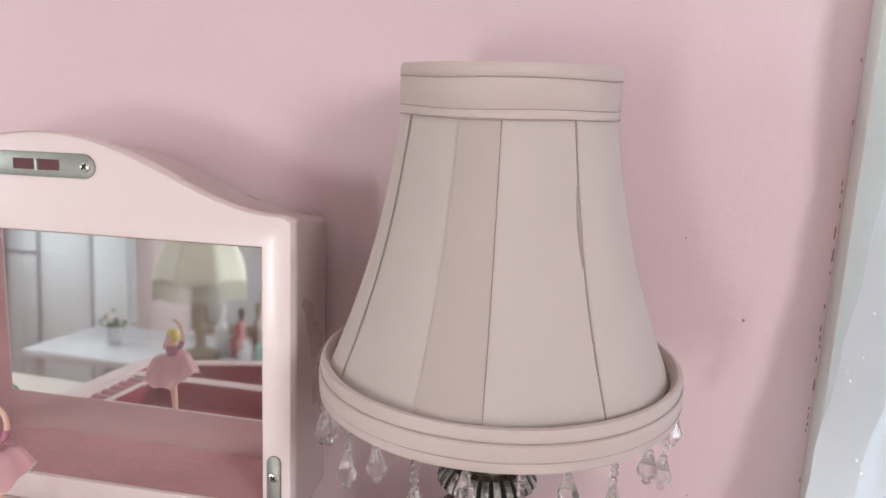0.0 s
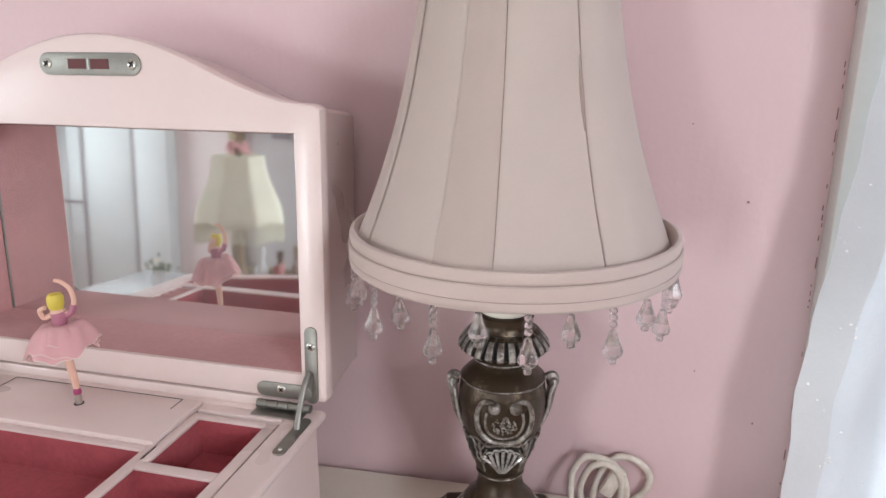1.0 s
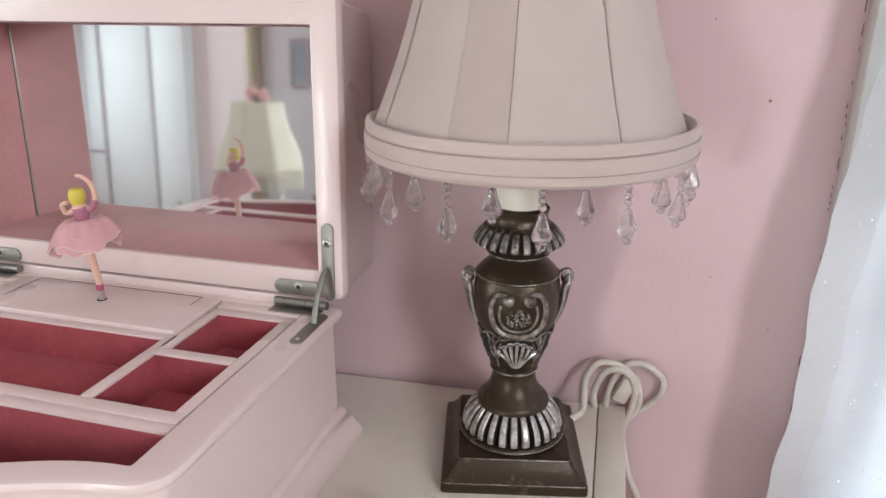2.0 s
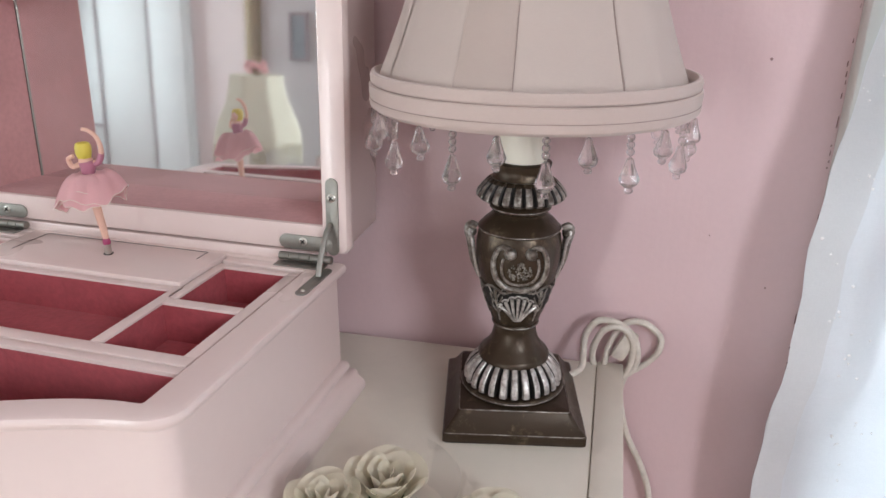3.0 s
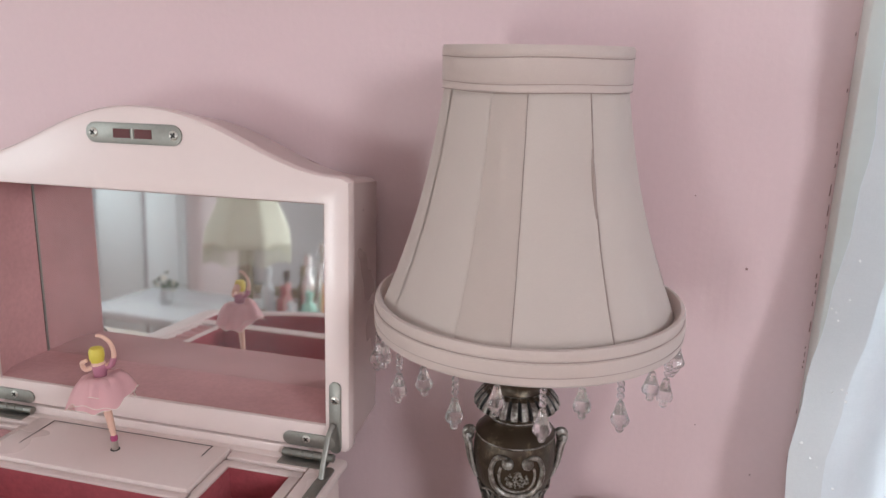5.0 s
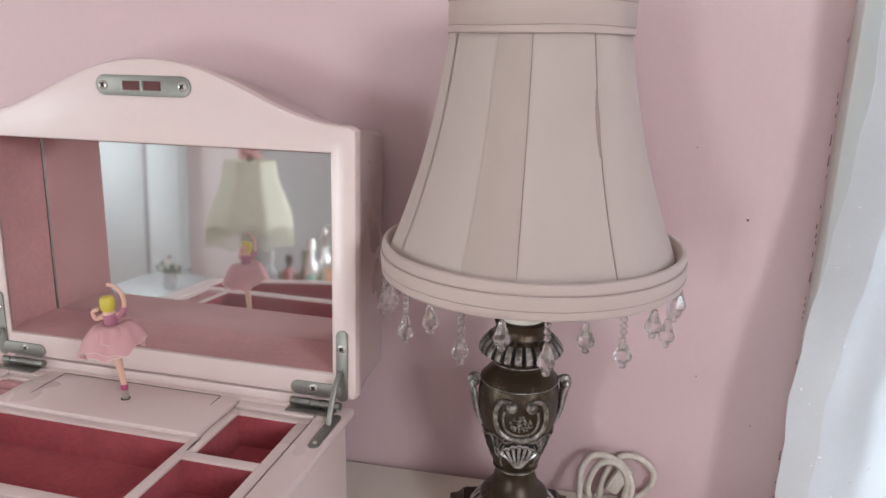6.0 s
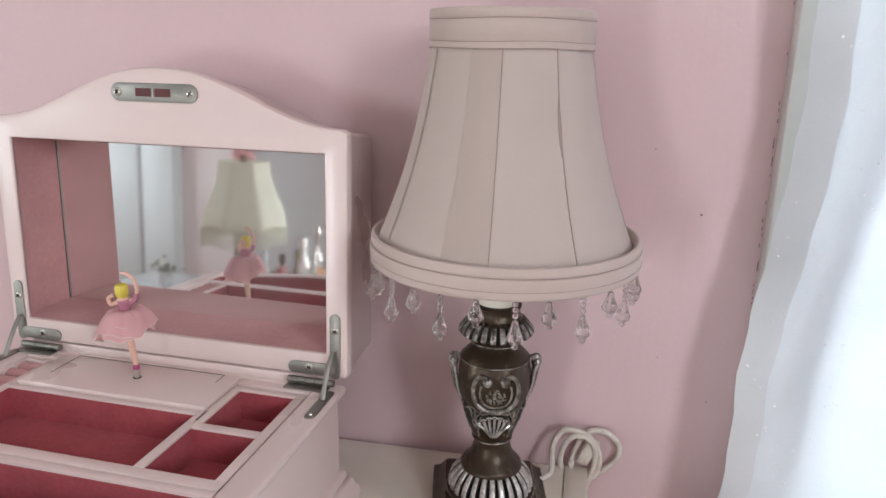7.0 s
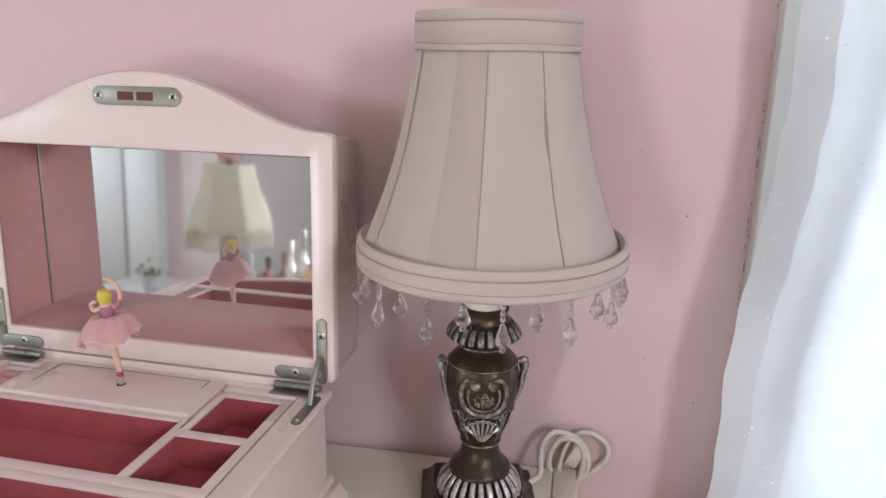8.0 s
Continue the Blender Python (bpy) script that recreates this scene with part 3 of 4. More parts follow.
for face in (0, 180):
    # scrolled cartouche: two volutes that end in bosses, round a textured disc
    bm = bmesh.new()
    for side in (-1, 1):
        pts = [(0.000, 0.1075), (0.0085, 0.1088), (0.0150, 0.1140), (0.0184, 0.1215), (0.0184, 0.1300), (0.0150, 0.1372), (0.0100, 0.1392), (0.0062, 0.1372)]
        line = glide([on_urn(side * s, z, 0.0010, face) for s, z in pts], 5)
        tube(line, lambda t: 0.0022 - 0.0006 * t, 8, bm=bm)
        inner = [(0.000, 0.1118), (0.0068, 0.1130), (0.0116, 0.1176), (0.0130, 0.1245), (0.0118, 0.1310)]
        tube(glide([on_urn(side * s, z, 0.0002, face) for s, z in inner], 5), 0.0010, 7, bm=bm)
        b = bmesh.new()
        bmesh.ops.create_uvsphere(b, u_segments=14, v_segments=10, radius=0.0042)
        bmesh.ops.translate(b, verts=b.verts, vec=on_urn(side * 0.0068, 0.1352, 0.0010, face))
        join(bm, b)
    part("cartouche", bm, ANTIQUE, lamp, "raised silver scroll cartouche", local=True)
    rnd = random.Random(face)
    bm = bmesh.new()
    for k in range(90):
        a, q = rnd.uniform(0, 6.28), 0.0085 * math.sqrt(rnd.random())
        b = bmesh.new()
        bmesh.ops.create_icosphere(b, subdivisions=1, radius=rnd.uniform(0.0005, 0.0010))
        bmesh.ops.translate(b, verts=b.verts, vec=on_urn(q * math.cos(a), 0.1220 + q * math.sin(a) * 0.8, 0.0001, face))
        join(bm, b)
    part("medallion", bm, ANTIQUE, lamp, "pitted bronze medallion", local=True)
    # shell: seven ribs that end in round lobes, with a rim along the lobes
    bm = bmesh.new()
    for k in range(-3, 4):
        top = (k * 0.0043, 0.1010 - 0.0010 * k * k)
        line = glide([on_urn(k * 0.0007, 0.0805, 0.0010, face), on_urn(k * 0.0026, 0.0890, 0.0018, face), on_urn(top[0], top[1], 0.0012, face)], 5)
        tube(line, lambda t: 0.0006 + 0.0008 * t, 7, bm=bm)
        lobe = [on_urn(top[0] + 0.0021 * math.cos(math.pi * q / 6), top[1] - 0.0004 * abs(k) * math.cos(math.pi * q / 6) * (1 if k > 0 else -1) + 0.0017 * math.sin(math.pi * q / 6), 0.0014, face) for q in range(7)]
        tube(lobe, 0.0006, 6, bm=bm)
    part("shell", bm, SILVER, lamp, "raised silver scallop shell", local=True)
for face in (90, 270):
    # side scrolls, curled to a knob at the shoulder
    bm = tube(glide([on_urn(0, 0.1070, 0.0004, face), on_urn(0, 0.120, 0.0026, face), on_urn(0, 0.134, 0.0044, face), on_urn(0, 0.1405, 0.0070, face), on_urn(0, 0.1440, 0.0074, face), on_urn(0, 0.1452, 0.0050, face), on_urn(0, 0.1436, 0.0026, face)], 6), lambda t: 0.0021 + 0.0016 * t, 8)
    b = bmesh.new()
    bmesh.ops.create_uvsphere(b, u_segments=14, v_segments=10, radius=0.0044)
    bmesh.ops.transform(b, matrix=Matrix.Translation(on_urn(0, 0.1408, 0.0052, face)) @ Matrix.Diagonal((1, 1.25, 1, 1)), verts=b.verts)
    join(bm, b)
    part("side_scroll", bm, ANTIQUE, lamp, local=True)
    bm = bmesh.new()
    for q in (-0.0048, 0.0048):
        tube(glide([on_urn(q * 0.5, 0.1075, 0.0006, face), on_urn(q, 0.121, 0.0016, face), on_urn(q, 0.136, 0.0036, face), on_urn(q, 0.1405, 0.0062, face), on_urn(q * 0.8, 0.1440, 0.0070, face)], 6), 0.0012, 7, bm=bm)
    part("scroll_rib", bm, SILVER, lamp, local=True)
for face in (38, 90, 142, 218, 270, 322):
    # pointed leaf with a midrib and veins on the cup under the belly
    bm = tube(glide([on_urn(0, 0.1050, 0.0006, face), on_urn(0, 0.0950, 0.0014, face), on_urn(0, 0.0790, 0.0004, face)], 5), lambda t: 0.0012 - 0.0006 * t, 7)
    for side in (-1, 1):
        for k in range(3):
            z0 = 0.0860 + 0.0060 * k
            tube(glide([on_urn(0, z0, 0.0008, face), on_urn(side * 0.0030, z0 + 0.0042, 0.0014, face), on_urn(side * (0.0044 + 0.0008 * k), z0 + 0.0086, 0.0008, face)], 4), lambda t: 0.0008 - 0.0003 * t, 6, bm=bm)
    part("acanthus_leaf", bm, ANTIQUE, lamp, local=True)

# ragged leaf collar under the urn's belly, and rubbed rings at the shoulder and neck
rnd = random.Random(4)
line = []
for k in range(97):
    a = 2 * math.pi * k / 96
    line.append(Vector((0.0266 * math.cos(a), 0.0266 * math.sin(a), 0.1058 + 0.0016 * math.cos(8 * a) + rnd.uniform(-0.0004, 0.0004))))
line[-1] = line[0]
part("leaf_collar", tube(line, 0.0009, 7), ANTIQUE, lamp, "ragged leaf collar round the urn", local=True)
part("leaf_cup", lathe([(0.0210, 0.0870), (0.0236, 0.0960), (0.0262, 0.1050), (0.0266, 0.1056)], 64, lambda a, i: 1 + 0.012 * math.cos(16 * a), cap=False), GROOVE, lamp, "dark cup of leaves under the urn", local=True)
for q, z in ((0.0288, 0.1455), (0.0210, 0.1602), (0.0168, 0.0724), (0.0385, 0.0232)):
    part("rubbed_ring", tube([Vector((q * math.cos(2 * math.pi * k / 64), q * math.sin(2 * math.pi * k / 64), z)) for k in range(65)], 0.0005, 6), ANTIQUE, lamp, local=True)

# shade: a six-rib bell between bound rims, made in the lamp's own frame
SZ0, SZ1 = 0.9792 - DZ, 1.1660 - DZ
RIBS = [radians(-100 - 10.4 + 60 * k) for k in range(6)]


def bell_r(z):
    """Radius of the cloth at a height over the desk."""
    t = (1.1440 - DZ - z) / (1.1440 - 0.9958)
    return 0.0588 + 0.0355 * t + 0.0060 * t ** 3 - 0.0035 * math.sin(math.pi * min(max(t, 0), 1))


def facet(a):
    """Cloth stretched flat between ribs."""
    d = min(abs((a - r + math.pi) % (2 * math.pi) - math.pi) for r in RIBS)
    return 0.972 + 0.028 * (1 - min(d / radians(30), 1)) ** 1.6


shade_rows = [(0, 0.9905 - DZ + (1.1480 - 0.9905) * k / 16) for k in range(17)]
prof = [(bell_r(z), z) for _, z in shade_rows]
outer = lathe(prof, 144, lambda a, i: facet(a), cap=False)
inner = lathe([(r - 0.0012, z) for r, z in prof], 72, lambda a, i: facet(a), cap=False)
join(outer, inner)
part("shade_cloth", outer, SHADE, lamp, "blush silk bell shade with six panels", local=True)


def bent_strip(a0, a1, out, grow=0.0):
    """A strip of cloth on the shade from the top rim to the bottom rim."""
    b = bmesh.new()
    cols = []
    for k in range(7):
        col = []
        for r, z in prof:
            t = (prof[-1][1] - z) / (prof[-1][1] - prof[0][1])
            a = a0 + (a1 - a0) * k / 6 * (1 + grow * t)
            q = r * facet(a) + out
            col.append(b.verts.new((q * math.cos(a), q * math.sin(a), z)))
        cols.append(col)
    for i in range(6):
        for j in range(len(prof) - 1):
            b.faces.new((cols[i][j], cols[i + 1][j], cols[i + 1][j + 1], cols[i][j + 1]))
    return b


def seam_line(a, out, lean=0.0):
    pts = []
    for r, z in prof:
        t = (prof[-1][1] - z) / (prof[-1][1] - prof[0][1])
        q = r * facet(a + lean * t) + out
        pts.append(Vector((q * math.cos(a + lean * t), q * math.sin(a + lean * t), z)))
    return pts


seams = [(-90.0, -1, 20), (-53.0, 1, 17), (-160.0, 1, 14), (10.0, 1, 14), (70.0, 1, 16), (130.0, 1, 16)]
for a, side, wide in seams:
    a = radians(a - 10.4)
    # only the strip with side -1 gets the darker, less translucent silk
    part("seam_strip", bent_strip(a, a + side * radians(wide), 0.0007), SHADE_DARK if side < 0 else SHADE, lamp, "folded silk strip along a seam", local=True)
    # the shadow in the seam's gap is a dark tube laid on the cloth
    part("seam", tube(seam_line(a - side * 0.004, 0.0001), 0.00036 if side > 0 else 0.00022, 6), SEAM, lamp, "thin dark line painted as the shadow of a seam gap", local=True)
# a seam that has come open a little; a swelling dark tube paints its shadow
line = seam_line(radians(-53.0 - 10.4) - 0.012, -0.0001)[8:13]
part("seam_gap", tube(line, lambda t: 0.0004 + 0.0011 * math.sin(math.pi * t), 6), SEAM, lamp, "dark line painted as the shadow in a split seam", local=True)
bands = [("lower_band", [(0.0975, 0.9812), (0.1030, 0.9796), (0.1052, 0.9815), (0.1056, 0.9850), (0.1050, 0.9868)]),
         ("middle_band", [(0.1045, 0.9858), (0.1058, 0.9868), (0.1060, 0.9905), (0.1056, 0.9945), (0.1040, 0.9958)]),
         ("upper_piping", [(0.1035, 0.9950), (0.1050, 0.9962), (0.1052, 0.9995), (0.1040, 1.0022), (0.1020, 1.0026), (0.1000, 1.0010), (0.0985, 0.9960)])]
# dark lines paint the shadow between the lower bands
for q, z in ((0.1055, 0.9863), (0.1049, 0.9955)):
    part("band_crease", tube([Vector((q * math.cos(2 * math.pi * k / 96), q * math.sin(2 * math.pi * k / 96), z - DZ)) for k in range(97)], 0.00028, 5), SEAM, lamp, "dark line painted as shadow in the crease between the bound bands", local=True)
for name, rows in bands:
    part(name, lathe([(r, z - DZ) for r, z in rows], 96, lambda a, i: 1 + 0.003 * math.sin(5 * a + i), cap=False), BAND, lamp, "bound blush silk rim of the shade", local=True)


def top_wave(a, i):
    return facet(a) / 0.986


for name, rows in [("top_piping", [(0.0575, 1.1396), (0.0602, 1.1400), (0.0606, 1.1428), (0.0600, 1.1448)]),
                   ("top_band", [(0.0598, 1.1440), (0.0606, 1.1450), (0.0605, 1.1555), (0.0602, 1.1590)]),
                   ("top_rim", [(0.0596, 1.1585), (0.0606, 1.1600), (0.0606, 1.1640), (0.0596, 1.1662), (0.0578, 1.1655), (0.0572, 1.1480)])]:
    part(name, lathe([(r, z - DZ) for r, z in rows], 96, top_wave, cap=False), BAND, lamp, "bound blush silk top rim", local=True)
# crease shadow round the top rim, painted as dark lines too
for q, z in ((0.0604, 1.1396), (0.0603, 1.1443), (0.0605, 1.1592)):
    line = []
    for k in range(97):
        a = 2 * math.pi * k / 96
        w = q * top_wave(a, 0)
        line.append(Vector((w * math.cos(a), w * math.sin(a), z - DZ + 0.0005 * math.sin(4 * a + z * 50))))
    part("band_crease", tube(line, 0.00028, 5), SEAM, lamp, "dark line painted as shadow in the crease between the bound bands", local=True)
bm = bmesh.new()
for k in range(3):
    a = radians(120 * k + 20)
    tube([Vector((0.012 * math.cos(a), 0.012 * math.sin(a), 0.345)), Vector((0.057 * math.cos(a), 0.057 * math.sin(a), 0.385))], 0.0012, 6, bm=bm)
part("shade_spider", bm, STEEL, lamp, local=True)

# crystal drops, short and long by turns; one mesh for each kind
def facets(profile, seg=8):
    return lathe(profile, seg)


drop = [(0.0006, 0), (0.0016, -0.0008), (0.0022, -0.0040), (0.0036, -0.0085), (0.0046, -0.0115), (0.0040, -0.0142), (0.0022, -0.0160), (0.0012, -0.0166), (0.0018, -0.0172), (0.0020, -0.0182), (0.0015, -0.0192), (0.0004, -0.0197)]


def pearl(z, r):
    return [(r * 0.35, z + r), (r * 0.85, z + r * 0.5), (r, z), (r * 0.85, z - r * 0.5), (r * 0.35, z - r)]


short_bm = facets([(r * 1.22, z - 0.0008) for r, z in drop])
long_bm = facets([(r * 1.24, z * 1.05 - 0.0132) for r, z in drop])
for k in range(3):
    lathe(pearl(-0.0022 - 0.0040 * k, 0.0023), 8, bm=long_bm)
meshes = {"short": finish(short_bm, "crystal_drop", BEAD, smooth=False), "long": finish(long_bm, "crystal_drop", BEAD, smooth=False)}
rnd = random.Random(3)
for k in range(26):
    kind = "long" if k % 2 else "short"
    a = radians(-92.8 - 10.4 + 360 / 26 * k + rnd.uniform(-1.0, 1.0))
    ob = new("crystal_drop", meshes[kind])
    ob.parent = lamp
    ob.matrix_local = pose(0.1025 * math.cos(a), 0.1025 * math.sin(a), 0.9800 - DZ, rnd.uniform(-3, 3), rnd.uniform(-3, 3), math.degrees(a))

# the shade sits a little askew on its stem
for ob in lamp.children:
    if ob.name.split(".")[0] in ("shade_cloth", "seam_strip", "seam", "seam_gap", "band_crease", "lower_band", "middle_band", "upper_piping", "top_piping", "top_band", "top_rim", "shade_spider", "crystal_drop"):
        ob.matrix_basis = Matrix.Translation((0.0036, -0.0006, 0)) @ ob.matrix_basis

# ---- lamp cord: coiled behind the lamp, hanging down past the desk ----
cord = thing("lamp_cord", (0.10, 0.605, DZ), "coiled white lamp cord with plug behind the lamp", "cord")
loops3 = [(0.057, 0.572, 0.7565), (0.066, 0.577, 0.7580), (0.0725, 0.587, 0.7640), (0.0725, 0.597, 0.7740), (0.0735, 0.603, 0.7860), (0.0830, 0.607, 0.7975), (0.1000, 0.607, 0.7960), (0.1125, 0.608, 0.7840), (0.1170, 0.610, 0.7640), (0.1110, 0.611, 0.7450),
          (0.0950, 0.612, 0.7370), (0.0820, 0.612, 0.7500), (0.0805, 0.608, 0.7720), (0.0880, 0.605, 0.7905), (0.1010, 0.604, 0.7945), (0.1110, 0.606, 0.7830), (0.1120, 0.610, 0.7560), (0.1060, 0.613, 0.7280), (0.1075, 0.613, 0.7000), (0.1150, 0.613, 0.6780), (0.1280, 0.613, 0.6520), (0.1380, 0.613, 0.6200), (0.1430, 0.613, 0.5500), (0.1450, 0.613, 0.35), (0.146, 0.613, 0.03)]
loops3 = [(x - (0.003 if z > 0.72 else 0), y, z - (0.004 if z > 0.76 else 0)) for x, y, z in loops3]
part("cable", tube(glide(loops3, 8), 0.0028, 10), CORD, cord)
loop2 = [(0.090, 0.612, 0.752), (0.094, 0.615, 0.775), (0.105, 0.616, 0.793), (0.120, 0.616, 0.795), (0.1335, 0.616, 0.784), (0.1335, 0.616, 0.770), (0.124, 0.616, 0.757), (0.112, 0.615, 0.748)]
part("cable_loop", tube(glide([(x - 0.003, y, z - 0.004) for x, y, z in loop2], 8), 0.0027, 10), CORD, cord)
part("plug", box(-0.006, 0.006, -0.004, 0.004, -0.014, 0.014, 0.0025, m=pose(0.1025, 0.6095, 0.772, 0, 25, 0)), CORD, cord, "scuffed white plug in the coil")

# ---- jewellery box ----
CX, ZR = -0.271, 0.857
jbox = thing("jewelry_box", (CX, 0.42, DZ), "open pink lacquered musical jewelry box lined with rose velvet", "jewelry box")


def bowed(x0, x1, y_back, y_front, bow, z, r=0.006, n=56):
    """A plan outline: straight sides and back, a front that swells in a serpentine."""
    out = []
    for k in range(n + 1):
        t = (1 - math.cos(math.pi * k / n)) / 2
        x = x0 + (x1 - x0) * t
        u = 1 - abs(2 * t - 1)
        y = y_front - bow * (1 - math.cos(math.pi * min(u * 1.0, 1))) / 2
        edge = min(t, 1 - t) * (x1 - x0)
        if edge < r:
            y += r - math.sqrt(max(r * r - (r - edge) ** 2, 0))
        out.append((x, y, z))
    for k in range(1, 9):
        out.append((x1, y_front + r + (y_back - y_front - r) * k / 8, z))
    for k in range(1, 9):
        out.append((x1 + (x0 - x1) * k / 8, y_back, z))
    for k in range(1, 8):
        out.append((x0, y_back + (y_front + r - y_back) * k / 8, z))
    return out


BX0, BX1, BYF, BYB, BOW = -0.4265, -0.1165, 0.3185, 0.5250, 0.040
WL, WR, WF, WB = -0.4105, -0.1330, 0.3250, 0.5155


def outer_loop(grow, z, r=0.012):
    return bowed(BX0 - grow, BX1 + grow, BYB + grow * 0.4, BYF - grow, BOW, z, r + grow)


def inner_loop(shrink, z):
    return bowed(WL + shrink, WR - shrink, WB - shrink, WF + shrink, 0.037, z, 0.002)


part("case", rings([outer_loop(0, 0.756), outer_loop(0, 0.846)]), BOX, jbox)
part("rim", rings([inner_loop(0, 0.842), inner_loop(0, ZR - 0.0012), inner_loop(-0.001, ZR), outer_loop(0.0035, ZR), outer_loop(0.0058, ZR - 0.0012), outer_loop(0.0068, ZR - 0.0038), outer_loop(0.0060, ZR - 0.0070), outer_loop(0.0030, ZR - 0.0095), outer_loop(-0.001, ZR - 0.0115)]), BOX, jbox)
part("well_lining", rings([inner_loop(0.0006, ZR - 0.002), inner_loop(0.0006, 0.792), [(x * 0.02 + CX * 0.98, y * 0.02 + 0.42 * 0.98, 0.792) for x, y, z in inner_loop(0.0006, 0.792)]], closed_ends=False), VELVET, jbox, "rose velvet lining of the deep well")
foot = [(0, 0.7745), (0.003, 0.7742), (0.0052, 0.7725), (0.0060, 0.7700), (0.0058, 0.7680), (0.0090, 0.7672), (0.0112, 0.7650), (0.0120, 0.7615), (0.0140, 0.7590), (0.0160, 0.7565), (0.0168, 0.7530), (0.0168, 0.7502), (0.0, 0.7502)]
part("foot_moulding", rings([outer_loop(g, z, 0.004) for g, z in foot]), BOX, jbox, "stepped moulding round the foot of the box")

# lift-out tray of velvet cells
tray = part("tray", box(-0.4095, -0.3815, 0.3655, 0.3735, 0.826, ZR - 0.001, 0.0008), BOX, jbox, "pink lift-out tray with velvet cells")
TZ0, TZ1 = 0.826, ZR - 0.0006
bars = [(-0.4085, -0.1342, 0.3560, 0.3632), (-0.4085, -0.1342, 0.3636, 0.3735), (-0.1425, -0.1342, 0.3735, 0.5035), (-0.2035, -0.1960, 0.3735, 0.4570), (-0.1985, -0.1425, 0.4307, 0.4390), (-0.1985, -0.1425, 0.4965, 0.5035), (-0.1985, -0.1912, 0.4390, 0.4965), (-0.3830, -0.1990, 0.4495, 0.4560), (-0.3830, -0.3762, 0.3735, 0.5035), (-0.4085, -0.4030, 0.3735, 0.5035), (-0.4030, -0.3830, 0.4985, 0.5035)]
for k, (x0, x1, y0, y1) in enumerate(bars):
    part("tray_bar", box(x0, x1, y0, y1, TZ0, TZ1 - (0.0009 if k == 0 else 0.0003 * (k % 3)), 0.0005), BOX, tray)
part("tray_front", box(-0.4080, -0.1342, 0.3550, 0.3559, 0.800, TZ1 - 0.0035), VELVET, tray, "velvet front of the tray", smooth=False)
cells = [(-0.1912, -0.1425, 0.4390, 0.4965), (-0.1960, -0.1425, 0.3735, 0.4307), (-0.3762, -0.2035, 0.3735, 0.4495)]
for x0, x1, y0, y1 in cells:
    e = 0.0006
    b = bmesh.new()
    z0, z1 = 0.829, TZ1 - 0.0015
    v = [b.verts.new((x, y, z)) for z in (z0, z1) for x, y in ((x0 + e, y0 + e), (x1 - e, y0 + e), (x1 - e, y1 - e), (x0 + e, y1 - e))]
    b.faces.new((v[0], v[1], v[2], v[3]))
    for i in range(4):
        b.faces.new((v[i], v[(i + 1) % 4], v[4 + (i + 1) % 4], v[4 + i]))
    part("velvet_cell", b, VELVET, tray, "rose velvet tray cell", smooth=False)
for k in range(9):
    y = 0.382 + 0.0138 * k
    line = [Vector((-0.4028, y, 0.8495)), Vector((-0.3832, y, 0.8495))]
    part("ring_roll", tube(line, 0.0064, 12), VELVET_PALE, tray, "padded pink ring roll")

# back rim under the lid and beside the platform
part("back_rim", box(-0.4095, -0.1335, 0.5168, 0.5250, 0.842, ZR + 0.0004, 0.0008), BOX, jbox)
part("back_rim", box(-0.4180, -0.1250, 0.5225, 0.5300, ZR - 0.004, ZR + 0.0072, 0.0008), BOX, jbox)
part("back_rim", box(-0.1985, -0.1335, 0.5062, 0.5166, 0.842, ZR - 0.0002, 0.0008), BOX, jbox)
part("back_rim", box(-0.4095, -0.3755, 0.5062, 0.5166, 0.842, ZR - 0.0002, 0.0008), BOX, jbox)
# music platform
part("music_platform", box(-0.3740, -0.2000, 0.4566, 0.5150, 0.842, 0.8592, 0.0010), BOX, jbox, "raised pink platform over the music movement")
bm = box(-0.3580, -0.2140, 0.5125, 0.5131, 0.8589, 0.8594)
box(-0.3582, -0.3576, 0.4760, 0.5131, 0.8589, 0.8594, bm=bm)
box(-0.2145, -0.2139, 0.4980, 0.5131, 0.8589, 0.8594, bm=bm)
part("platform_groove", bm, GROOVE, jbox, "fine dark groove in the platform", smooth=False)

# lid, standing open and leaning slightly back
LEAN = math.degrees(math.atan(0.0484))
LM = pose(0, 0.5212, ZR, -LEAN, 0, 0)
HALF, LB, LD = 0.1655, 0.0085, 0.0765


def arch(half, drop=0.0, low=LB, n=60, r=0.0035):
    """Front outline of the lid: straight sides, serpentine crest."""
    out = [(CX + half - 0.003, low), (CX + half, low + 0.003)]
    for k in range(n + 1):
        u = 1 - 2 * k / n
        a = abs(u)
        crest = 0.2 + 0.8 * (0.5 + 0.5 * math.cos(math.pi * min((a / 0.95) ** 1.1, 1)))
        h = 0.2085 + 0.0555 * crest
        edge = (1 - a) * half
        if edge < r:
            h -= r - math.sqrt(max(r * r - (r - edge) ** 2, 0))
        out.append((CX + half * u, h - drop))
    out += [(CX - half, low + 0.003), (CX - half + 0.003, low)]
    return out


OX0, OX1, OZ0, OZ1 = -0.4175, -0.1248, 0.0295, 0.1995


src = arch(HALF)


def pull(p):
    """The point of the opening's edge that answers an outline point."""
    x, z = p
    cx, cz = (OX0 + OX1) / 2, (OZ0 + OZ1) / 2
    dx, dz = x - cx, z - cz
    s = min((OX1 - OX0) / 2 / max(abs(dx), 1e-6), (OZ1 - OZ0) / 2 / max(abs(dz), 1e-6))
    return (cx + dx * s, cz + dz * s)


